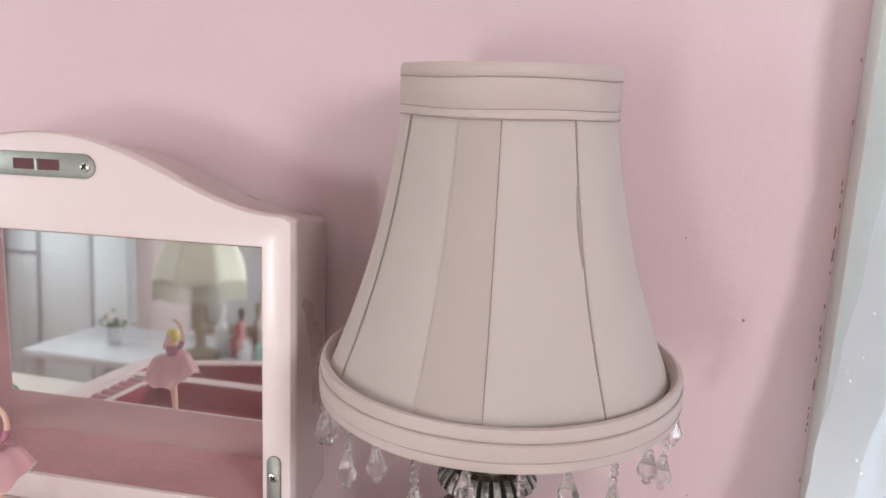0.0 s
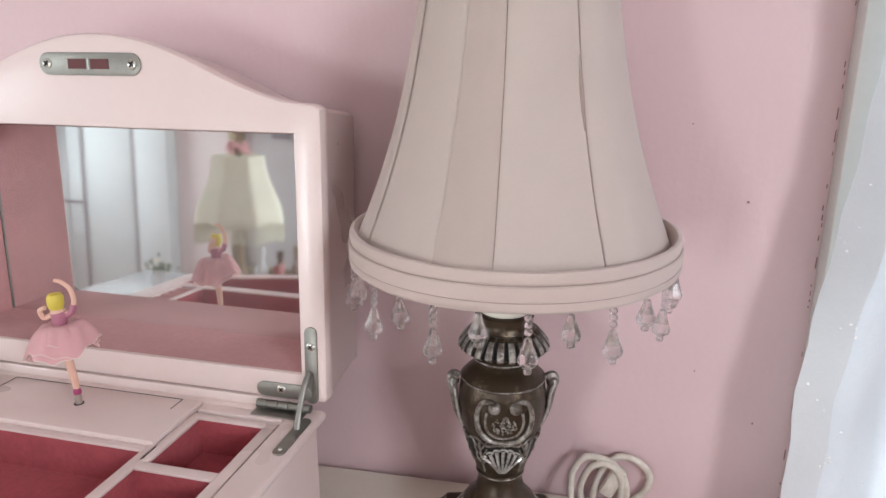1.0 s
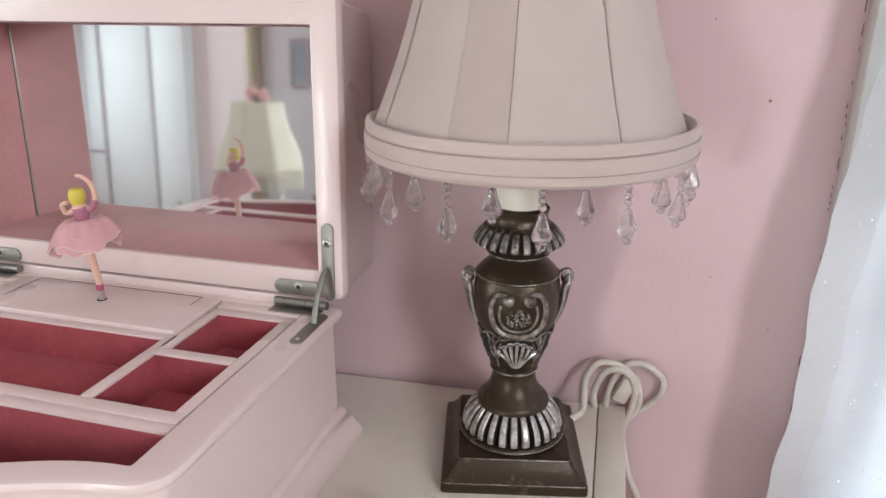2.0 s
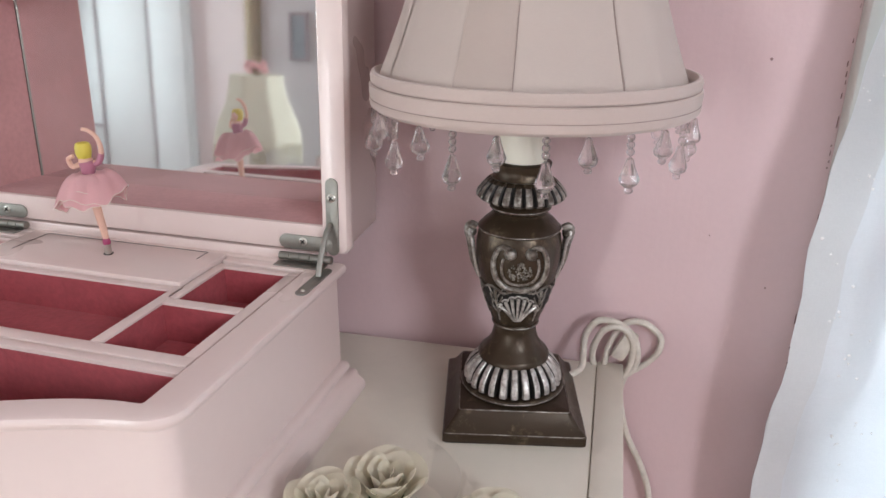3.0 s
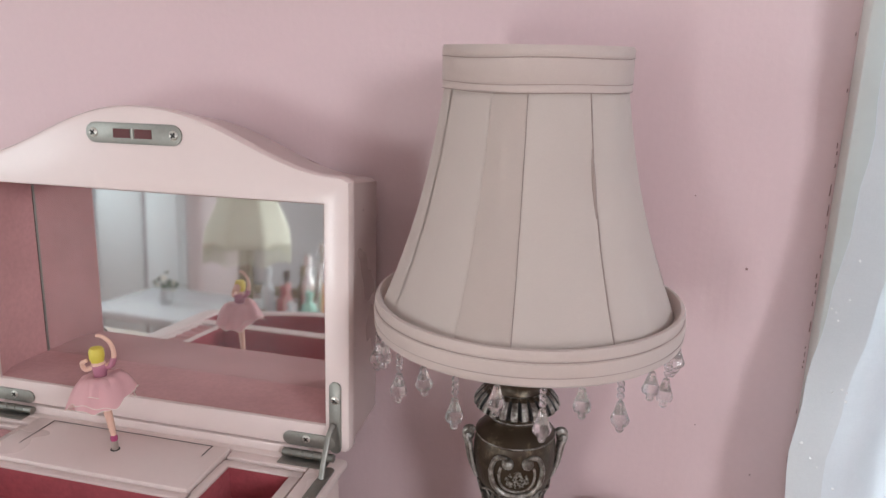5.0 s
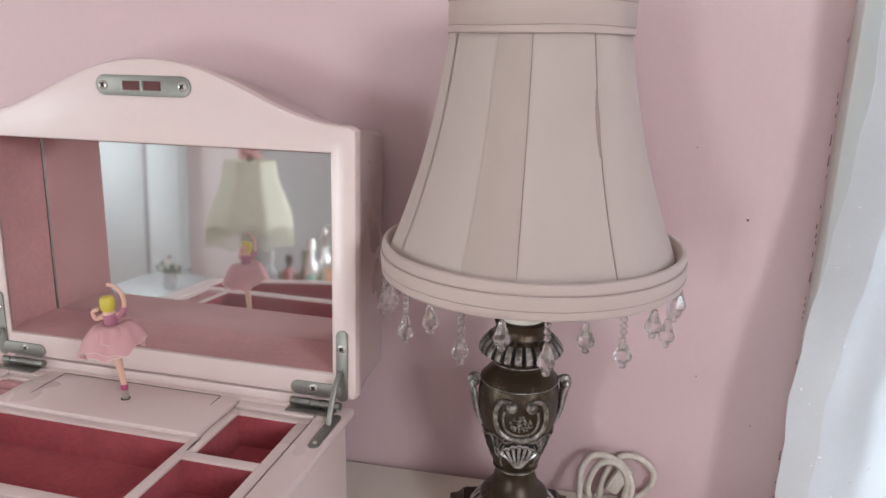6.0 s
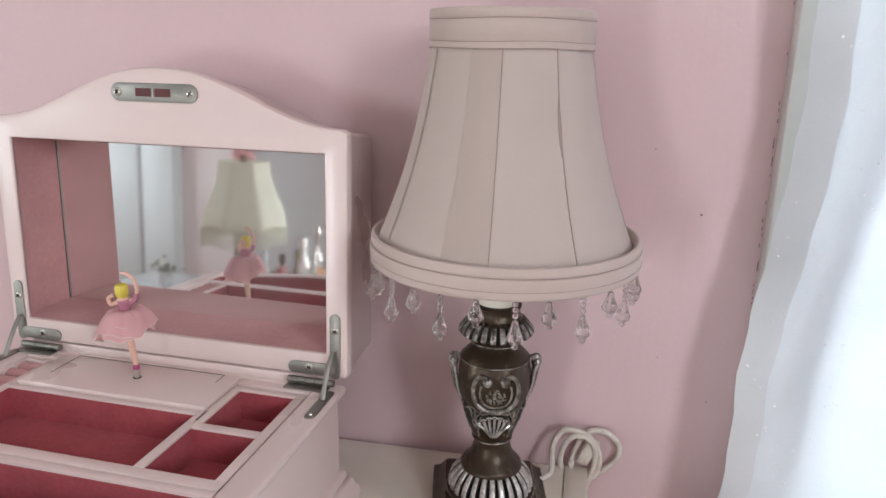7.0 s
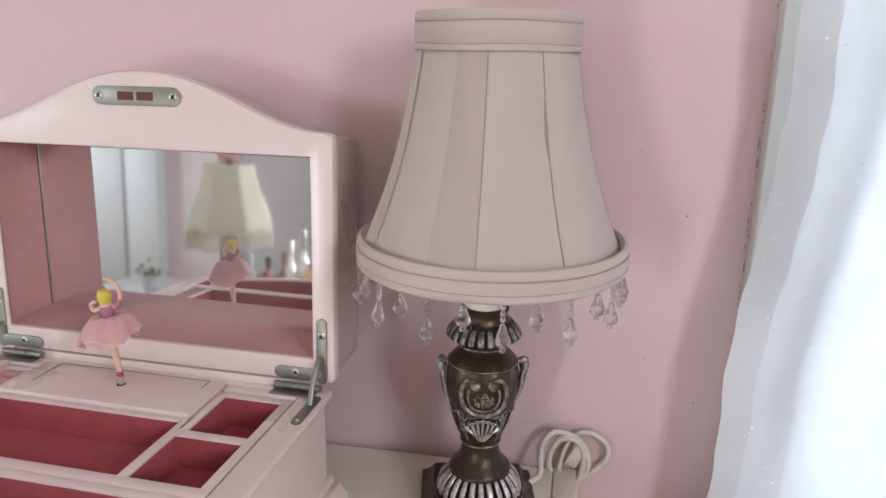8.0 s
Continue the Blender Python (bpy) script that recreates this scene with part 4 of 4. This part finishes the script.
# dense, even outline so that the ring round the opening is clean
def resample(pts, n):
    pts = [Vector((p[0], p[1])) for p in pts] + [Vector((pts[0][0], pts[0][1]))]
    seg = [(pts[i + 1] - pts[i]).length for i in range(len(pts) - 1)]
    total = sum(seg)
    out, i, acc = [], 0, 0.0
    for k in range(n):
        s = total * k / n
        while acc + seg[i] < s:
            acc += seg[i]
            i += 1
        t = (s - acc) / max(seg[i], 1e-9)
        out.append(tuple(pts[i] + (pts[i + 1] - pts[i]) * t))
    return out


even = resample(src, 240)
hole = [pull(p) for p in even]
# put the four nearest points on the hole's true corners
for cx, cz in ((OX0, OZ0), (OX1, OZ0), (OX1, OZ1), (OX0, OZ1)):
    k = min(range(len(hole)), key=lambda i: (hole[i][0] - cx) ** 2 + (hole[i][1] - cz) ** 2)
    hole[k] = (cx, cz)


def shrink(pts, d):
    cx, cz = CX, 0.11
    return [(cx + (x - cx) * (1 - d / 0.166), cz + (z - cz) * (1 - d / 0.13)) for x, z in pts]


def lower(pts, d):
    """Lets the crest fall by d towards the back."""
    return [(x, z - d * min(max((z - 0.12) / 0.08, 0), 1)) for x, z in pts]


def lid_loop(pts, depth):
    return [LM @ Vector((x, depth, z)) for x, z in pts]


# towards the back the lining is a little wider than the opening
wide = [(x - 0.0095 * min(max((CX - x) / 0.14, 0), 1) + 0.002 * min(max((x - CX) / 0.14, 0), 1), z) for x, z in hole]
lid_bm = rings([lid_loop(wide, 0.0740), lid_loop(wide, 0.0240), lid_loop(hole, 0.0012), lid_loop(shrink(hole, -0.001), 0.0), lid_loop(shrink(even, 0.004), 0.0), lid_loop(shrink(even, 0.0012), 0.0012), lid_loop(even, 0.0045), lid_loop(shrink(even, 0.0004), 0.012), lid_loop(lower(shrink(even, 0.0026), 0.0004), 0.0150), lid_loop(lower(shrink(even, 0.0058), 0.0030), LD - 0.003), lid_loop(lower(shrink(even, 0.0080), 0.0035), LD)], closed_ends=False)
lid = part("lid", lid_bm, BOX, jbox, "open arched lid leaning back, with mirror inside")
bk = lower(shrink(even, 0.0080), 0.0035)
part("lid_back", rings([lid_loop(bk, LD - 0.0004), lid_loop([(CX + (x - CX) * 0.01, 0.11 + (z - 0.11) * 0.01) for x, z in bk], LD - 0.0004)]), BOX, lid)
e = 0.0007
part("lid_lining", rings([lid_loop(shrink(hole, e), 0.0022), lid_loop(shrink(wide, e), 0.0240), lid_loop(shrink(wide, e), 0.0735)]), VELVET_PALE, lid, "dusty pink lining round the mirror")
# the glass sits a little askew in the lid
MM = LM @ pose(CX, 0.0625, 0.1145, 0.2, 0, -0.5)
part("mirror", box(OX0 - CX - 0.0098, OX1 - CX + 0.0022, 0, 0.0012, OZ0 - 0.1145, OZ1 - 0.1145, m=MM), MIRROR, lid, "mirror glass in the lid", smooth=False)
# worn silver line at the mirror's edge
bm = box(OX0 - CX - 0.0087, OX0 - CX - 0.0079, -0.0012, -0.0001, OZ0 - 0.1145, OZ1 - 0.1145, m=MM)
part("mirror_edge", bm, STEEL, lid, "worn silver edge of the mirror glass", smooth=False)


def screw(x, z, r, parent, m):
    """Cross-head screw in a plate, facing -y of m."""
    b = lathe([(r, 0), (r, 0.0006), (r * 0.8, 0.0011), (r * 0.3, 0.0012)], 20, m=m @ pose(x, 0, z, 90, 0, 0))
    s = part("screw", b, SCREW, parent, "cross-head screw")
    b = box(-r * 0.62, r * 0.62, -0.0005, 0.0001, -r * 0.14, r * 0.14, m=m @ pose(x, -0.0012, z, 0, 40, 0))
    box(-r * 0.14, r * 0.14, -0.0005, 0.0001, -r * 0.62, r * 0.62, bm=b, m=m @ pose(x, -0.0012, z, 0, 40, 0))
    # the slot lies in the plate's third level, so it stays in the screw's own mesh
    me = s.data
    b2 = bmesh.new()
    b2.from_mesh(me)
    bmesh.ops.transform(b, matrix=ROOT[parent].inverted(), verts=b.verts)
    for f in b.faces:
        f.material_index = 1
    join(b2, b)
    b2.to_mesh(me)
    b2.free()
    me.materials.append(GROOVE)
    return s


# latch keeper plate at the crest
LZ = 0.2430
bm = prism(pill(CX - 0.001, LZ, 0.080, 0.0155), -0.0012, 0.0008, 0.0003, m=LM)
latch = part("latch_plate", bm, STEEL, lid, "nickel latch plate with two slots")
for dx, mt in ((-0.0095, SLOT), (0.0085, SLOT)):
    part("latch_slot", box(CX - 0.001 + dx - 0.0070, CX - 0.001 + dx + 0.0070, -0.0016, -0.0008, LZ - 0.0034, LZ + 0.0034, m=LM), mt, lid, "dark slot of the latch", smooth=False)
part("latch_tongue", box(CX - 0.0010, CX - 0.0012, -0.0022, -0.0010, LZ - 0.0036, LZ + 0.0036, 0.0003, m=LM), SCREW, lid)
for dx in (-0.0335, 0.0335):
    screw(CX - 0.001 + dx, LZ, 0.0036, lid, LM @ pose(0, -0.0010, 0))

# hinges with stay arms
for side in (1, -1):
    hx = CX + side * 0.1335
    hinge = part("hinge", prism(pill(hx, 0.0155, 0.042, 0.011), -0.0014, 0.0004, 0.0003, m=LM), STEEL, jbox, "nickel hinge with stay arm")
    part("rim_leaf", box(hx - 0.021, hx + 0.017, 0.5085, 0.5190, ZR, ZR + 0.0010, 0.0004), STEEL, hinge)
    for k in range(5):
        x0 = hx - 0.020 + 0.0082 * k
        part("knuckle", tube([Vector((x0, 0.5185, ZR + 0.0048)), Vector((x0 + 0.0078, 0.5185, ZR + 0.0048))], 0.0031, 12), STEEL, hinge)
    screw(hx - side * 0.002, 0.0165, 0.0032, hinge, LM @ pose(0, -0.0010, 0))
    sx = CX + side * 0.1545
    part("stay_plate", prism(pill(sx, 0.0370, 0.0092, 0.058), -0.0013, 0.0003, 0.0003, m=LM), STEEL, hinge)
    screw(sx, 0.0515, 0.0032, hinge, LM @ pose(0, -0.0009, 0))
    rim_plate = prism(pill(0, 0, 0.0085, 0.048), -0.0010, 0.0003, 0.0003, m=pose(sx - side * 0.0005, 0.4885, ZR, -90, 0, 0))
    part("stay_plate", rim_plate, STEEL, hinge)
    part("rim_screw", lathe([(0.0016, 0), (0.0012, 0.0009)], 12, m=pose(sx - side * 0.0005, 0.4705, ZR + 0.0008)), SCREW, hinge)
    arm = glide([(sx - side * 0.0010, 0.5200, ZR + 0.0325), (sx - side * 0.0016, 0.5130, ZR + 0.0260), (sx - side * 0.0016, 0.5030, ZR + 0.0120), (sx - side * 0.0012, 0.4960, ZR - 0.0005)], 8)
    part("stay_arm", tube(arm, 0.0021, 10, flat=0.6), STEEL, hinge, "bent steel stay arm")

# the box stands slightly askew to the wall
jbox.matrix_world = pose(-0.15, 0.50, 0, 0, 0, -2.5) @ pose(0.04, 0, 0) @ Matrix.Diagonal((1.033, 1, 1, 1)) @ pose(0.11, -0.50, 0) @ jbox.matrix_world

# ---- dancer figure on the platform (a plastic doll, one mesh) ----
DXc, DYc, DZc = -0.2880, 0.4945, 0.8592
bm = bmesh.new()
mats = [SKIN, HAIR, PLUM, TULLE, SHOE, SCREW, GROOVE, PETAL]


def add_piece(b, slot):
    for f in b.faces:
        f.material_index = slot
    join(bm, b)


add_piece(lathe([(0.0036, -0.0002), (0.0036, 0.0004)], 16), 6)
add_piece(lathe([(0.0026, 0), (0.0027, 0.0078), (0.0022, 0.0082)], 14, lambda a, i: 1 + 0.06 * math.cos(8 * a)), 5)
add_piece(lathe([(0.0025, 0.0076), (0.0029, 0.0090), (0.0027, 0.0112), (0.0022, 0.0124)], 14), 4)
add_piece(tube(glide([(0, 0, 0.012), (-0.0008, 0, 0.020), (-0.0026, 0, 0.034), (-0.0046, 0, 0.054)], 5), lambda t: 0.0021 + 0.0016 * t, 12), 0)
add_piece(lathe([(0.0046, 0), (0.0040, 0.006), (0.0052, 0.0125), (0.0060, 0.0165), (0.0035, 0.0190)], 16, m=pose(-0.0050, 0, 0.0545, 0, 3, 0)), 2)
add_piece(lathe([(0.0052, 0), (0.0050, 0.0026), (0.0030, 0.0050)], 14, m=pose(-0.0050, 0, 0.0705)), 0)
add_piece(lathe([(0.0022, 0), (0.0021, 0.004)], 10, m=pose(-0.0048, 0, 0.0730)), 0)
b = bmesh.new()
bmesh.ops.create_uvsphere(b, u_segments=16, v_segments=12, radius=0.0050)
bmesh.ops.transform(b, matrix=pose(-0.0048, 0.0006, 0.0795) @ Matrix.Diagonal((0.92, 0.95, 1.15, 1)), verts=b.verts)
add_piece(b, 0)
add_piece(lathe([(0.0046, -0.0052), (0.0056, -0.0015), (0.0056, 0.0030), (0.0044, 0.0056), (0.0012, 0.0064)], 16, lambda a, i: 1 + 0.05 * math.cos(6 * a + i), m=pose(-0.0050, -0.0012, 0.0800)), 1)
add_piece(tube(glide([(0.0002, 0, 0.0702), (0.0050, -0.0008, 0.0730), (0.0078, -0.0012, 0.0810), (0.0058, -0.0010, 0.0895), (0.0002, -0.0008, 0.0945), (-0.0042, -0.0006, 0.0952)], 5), lambda t: 0.0022 - 0.0009 * t, 9), 0)
add_piece(tube(glide([(0.0000, 0, 0.0695), (0.0048, -0.0008, 0.0720), (0.0073, -0.0011, 0.0780)], 5), 0.0024, 9), 2)
add_piece(tube(glide([(-0.0098, 0, 0.0695), (-0.0148, -0.0010, 0.0680), (-0.0158, -0.0030, 0.0740), (-0.0115, -0.0040, 0.0765)], 5), lambda t: 0.0021 - 0.0006 * t, 9), 0)
for layer, (top, low, rad, lift, ph) in enumerate(((0.0610, 0.0480, 0.0195, 0.0030, 0.0), (0.0622, 0.0440, 0.0228, 0.0042, 1.3), (0.0628, 0.0415, 0.0210, 0.0040, 2.4))):
    rows = []
    for j in range(9):
        t = j / 8
        ring = []
        for k in range(72):
            a = 2 * math.pi * k / 72
            r = 0.0046 + (rad - 0.0046) * t ** 0.75 * (1 + 0.07 * math.sin(7 * a + ph) * t)
            zz = top + (low - top) * t ** 1.7 + lift * t * math.sin(3 * a + ph) + 0.0012 * t * math.sin(11 * a + ph) + 0.0055 * t * math.cos(a + 0.5) + 0.0045 * math.sin(math.pi * t) * (1 - layer * 0.2)
            ring.append((-0.0050 + r * math.cos(a) * 1.12, r * math.sin(a), zz))
        rows.append(ring)
    add_piece(rings(rows), 3)
    add_piece(tube([Vector(p) for p in rows[-1] + rows[-1][:1]], 0.00022, 5), 7)
me_doll = finish(bm, "dancer_figurine", mats)
doll = tagged(new("dancer_figurine", me_doll), "plastic ballerina figurine in a pink tulle skirt on the music box", "figurine")
doll.matrix_world = pose(DXc, DYc, DZc, 0, 0, 14)

# ---- foam roses in clear cups on the desk ----
def rose(name, place, size, seed, label):
    t = thing(name, place, label, "flower", 0, "foam roses on the desk")
    r = random.Random(seed)
    for ringno, (count, rad, high, open_) in enumerate(((3, 0.18, 1.00, 0.06), (4, 0.38, 1.00, 0.14), (5, 0.62, 0.96, 0.24), (5, 0.86, 0.86, 0.36))):
        for k in range(count):
            a0 = 2 * math.pi * (k + 0.5 * ringno) / count + r.uniform(-0.2, 0.2)
            wide = 2.6 / count + 0.55
            b = bmesh.new()
            cols = []
            for i in range(11):
                s = i / 5 - 1
                col = []
                for j in range(9):
                    v = j / 8
                    top = high * (1 - 0.22 * abs(s) ** 2.4)
                    q = size * (rad * (0.35 + 0.65 * v ** 0.7) + open_ * 0.28 * max(0, v - 0.72) * 3.2)
                    a = a0 + s * wide * (0.55 + 0.45 * math.sin(math.pi * min(v * 0.75 + 0.15, 1)))
                    zz = size * (0.05 + 0.9 * top * v - open_ * 0.45 * max(0, v - 0.8) ** 1.2) + size * 0.02 * math.sin(5 * s + seed + k)
                    col.append(b.verts.new((q * math.cos(a), q * math.sin(a), zz)))
                cols.append(col)
            for i in range(10):
                for j in range(8):
                    b.faces.new((cols[i][j], cols[i + 1][j], cols[i + 1][j + 1], cols[i][j + 1]))
            bmesh.ops.solidify(b, geom=b.faces[:], thickness=0.0019)
            part("petal", b, PETAL, t, local=True)
    part("calyx", lathe([(size * 0.1, 0), (size * 0.42, size * 0.06), (size * 0.38, size * 0.2)], 14), LEAF, t, local=True)
    return t


rose("foam_rose", (-0.0400, 0.4020, 0.7535), 0.0275, 2, "ivory foam rose in a clear acetate cup")
rose("foam_rose", (-0.0720, 0.3790, 0.7535), 0.0240, 8, "ivory foam rose in a clear acetate cup")
rose("foam_rose", (0.0330, 0.3800, 0.7535), 0.0270, 5, "ivory foam rose in a clear acetate cup")


def cup(place, rad, high, label):
    t = thing("acetate_cup", place, label, "cup", 0, "clear cups on the desk")
    part("cup_wall", lathe([(rad * 0.90, 0.0022), (rad, high), (rad + 0.0012, high + 0.0006), (rad - 0.0006, high + 0.0004), (rad * 0.89, 0.0022)], 48, cap=False), CELL, t, local=True)
    part("cup_base", lathe([(rad * 0.86, 0.0002), (rad * 0.90, 0.0010), (rad * 0.90, 0.0020), (rad * 0.4, 0.0018)], 48), CELL, t, local=True)
    return t


cup((-0.0420, 0.3860, 0.7505), 0.0500, 0.032, "clear acetate cup holding ivory foam roses")
cup((0.0500, 0.3660, 0.7505), 0.0400, 0.024, "low clear acetate cup holding a foam rose")

# ---- the far side of the room, seen in the lid's mirror ----
wardrobe = thing("wardrobe", (-2.24, -1.38, 0), "tall pale blue-white wardrobe with slim grey battens", "wardrobe")
part("carcass", box(-2.66, -1.855, -1.398, -1.36, 0, 2.1, 0.004), DOORWHITE, wardrobe)
for x0, x1 in ((-2.655, -2.395), (-2.391, -2.043), (-2.025, -1.860)):
    part("door_panel", box(x0, x1, -1.359, -1.34, 0.04, 2.06, 0.006), DOORWHITE, wardrobe)
for x in (-2.470, -2.300):
    part("batten", box(x - 0.005, x + 0.005, -1.339, -1.331, 0.05, 2.05, 0.001), BATTEN, wardrobe)
for z in (0.625,):
    part("batten", box(-2.464, -2.306, -1.339, -1.331, z - 0.005, z + 0.005, 0.001), BATTEN, wardrobe)
# no batten: a grey strip set in the door gap to paint its dark
part("batten", box(-2.0425, -2.0255, -1.358, -1.346, 0.05, 2.05, 0.001), BATTEN, wardrobe)
table = thing("bedside_table", (-1.48, -1.10, 0), "white painted bedside table crowded with ornaments", "table")
TT = 0.385
part("tabletop", box(-1.95, -1.05, -1.32, -0.92, TT - 0.03, TT, 0.005), PORCELAIN, table)
for x in (-1.92, -1.08):
    for y in (-1.29, -0.95):
        part("leg", box(x - 0.02, x + 0.02, y - 0.02, y + 0.02, 0, TT - 0.0305, 0.003), PORCELAIN, table)
back = thing("fringed_lamp", (-1.330, -1.05, TT + 0.018), "bedside lamp with a cream scalloped silk shade and long fringe", "lamp")
part("lamp_foot", lathe([(0.06, -0.018), (0.062, 0.01), (0.02, 0.025), (0.014, 0.05), (0.022, 0.08), (0.012, 0.11), (0.008, 0.26)], 32), GOLD, back, local=True)


def scallop(a, i):
    return 1 - 0.075 * abs(math.sin(4 * a + 0.5))


part("silk_shade", lathe([(0.156, 0.262), (0.155, 0.290), (0.146, 0.325), (0.128, 0.365), (0.110, 0.405), (0.098, 0.450), (0.093, 0.495)], 128, scallop, cap=False), CREAMSHADE, back, "cream scalloped silk shade", local=True)
bm = bmesh.new()
for k in range(140):
    a = 2 * math.pi * k / 140
    q = 0.156 * scallop(a, 0)
    z1 = 0.266 + 0.012 * abs(math.sin(4 * a + 0.5))
    tube([Vector((q * math.cos(a), q * math.sin(a), z1)), Vector((q * 1.01 * math.cos(a), q * 1.01 * math.sin(a), z1 - 0.068))], 0.0017, 5, bm=bm)
tagged(part("fringe", bm, CREAMSHADE, back, "long cream silk fringe", local=True), kind="stuff")
part("finial", lathe([(0.006, 0.49), (0.016, 0.50), (0.022, 0.515), (0.016, 0.535), (0.010, 0.55), (0.004, 0.56)], 16), GOLD, back, local=True)
bm = bmesh.new()
for k in range(10):
    a = 2 * math.pi * k / 10
    b = bmesh.new()
    bmesh.ops.create_icosphere(b, subdivisions=1, radius=0.014)
    bmesh.ops.translate(b, verts=b.verts, vec=(0.03 * math.cos(a), 0.03 * math.sin(a), 0.51 + 0.01 * (k % 3)))
    join(bm, b)
part("ribbon_rosette", bm, TULLE, back, "pink ribbon rosette on the shade", local=True)
# gold framed looking glass and a small picture on the far wall
glass = thing("wall_mirror", (-1.39, -1.498, 0.40), "gold framed wall mirror over the bedside table", "mirror")
part("glass", box(-1.585, -1.175, -1.497, -1.485, 0.40, 1.75), HAZEGLASS, glass, smooth=False)
for x0, x1, z0, z1 in ((-1.650, -1.585, 0.36, 1.81), (-1.175, -1.110, 0.36, 1.81), (-1.585, -1.175, 0.36, 0.40), (-1.585, -1.175, 1.75, 1.81)):
    part("gilt_rail", box(x0, x1, -1.498, -1.46, z0, z1, 0.008), GOLD, glass)
pic = thing("small_picture", (-1.41, -1.48, 0.95), "small faded picture in a dark frame", "picture")
part("print", box(-1.440, -1.382, -1.482, -1.474, 0.948, 1.108), PICTURE, pic, smooth=False)
for x0, x1, z0, z1 in ((-1.452, -1.440, 0.936, 1.120), (-1.382, -1.370, 0.936, 1.120), (-1.440, -1.382, 0.936, 0.948), (-1.440, -1.382, 1.108, 1.120)):
    part("frame_rail", box(x0, x1, -1.484, -1.468, z0, z1, 0.002), BATTEN, pic)


def bottle(x, y, s, h, material, label):
    b = lathe([(0.5 * s, 0), (s, 0.004), (s * 1.05, h * 0.3), (s, h * 0.55), (s * 0.45, h * 0.68), (s * 0.4, h * 0.8), (s * 0.6, h * 0.82), (s * 0.55, h), (s * 0.1, h * 1.01)], 20, m=pose(x, y, TT) @ Matrix.Diagonal((1, 1, 1.35, 1)))
    return solid("scent_bottle", b, material, label, "bottle", group="bottles on the bedside table")


bottle(-1.294, -1.12, 0.024, 0.135, PORCELAIN, "tall white porcelain scent bottle")
bottle(-1.236, -1.14, 0.030, 0.085, RED, "dusty red glass scent bottle")
bottle(-1.198, -1.10, 0.018, 0.100, BLUSHGLASS, "blush pink glass scent bottle")
bottle(-1.264, -1.20, 0.022, 0.115, DARKWOOD, "dark brown glass scent bottle")
bottle(-1.116, -1.10, 0.026, 0.085, GREEN, "pale green glass scent bottle")
bottle(-1.153, -1.16, 0.024, 0.175, CHROME, "tall polished silver scent bottle")
bottle(-1.128, -1.22, 0.020, 0.200, CHROME, "slim polished silver scent bottle")
bottle(-1.168, -1.06, 0.020, 0.060, PORCELAIN, "small white porcelain jar")
bottle(-1.208, -1.22, 0.018, 0.130, GOLD, "slim gilt scent bottle")
bottle(-1.094, -1.19, 0.018, 0.090, PEACH, "peach glass scent bottle")
posy = thing("posy", (-1.725, -1.10, TT), "small vase with a dark green and cream posy", "flowers")
part("vase", lathe([(0.02, 0), (0.032, 0.02), (0.026, 0.05), (0.03, 0.058)], 20), PORCELAIN, posy, local=True)
rnd = random.Random(9)
for mt, cnt, nm in ((LEAF, 26, "leaves"), (PETAL, 10, "blooms")):
    bm = bmesh.new()
    for k in range(cnt):
        b = bmesh.new()
        bmesh.ops.create_icosphere(b, subdivisions=1, radius=rnd.uniform(0.008, 0.014))
        bmesh.ops.transform(b, matrix=pose(rnd.gauss(0, 0.026), rnd.gauss(0, 0.026), 0.075 + rnd.gauss(0, 0.014), rnd.uniform(0, 90), rnd.uniform(0, 90), 0) @ Matrix.Diagonal((1, 0.8, 0.35, 1)), verts=b.verts)
        join(bm, b)
    part(nm, bm, mt, posy, local=True)

# the far furniture stands a little to the east of its plan
FAR = ("wardrobe", "bedside_table", "fringed_lamp", "wall_mirror", "small_picture", "scent_bottle", "posy")
for ob in [o for o in bpy.data.objects if o.parent is None and o.name.split(".")[0] in FAR]:
    ob.location.x += 0.045
wardrobe.location += Vector((-0.075, -0.10, 0))
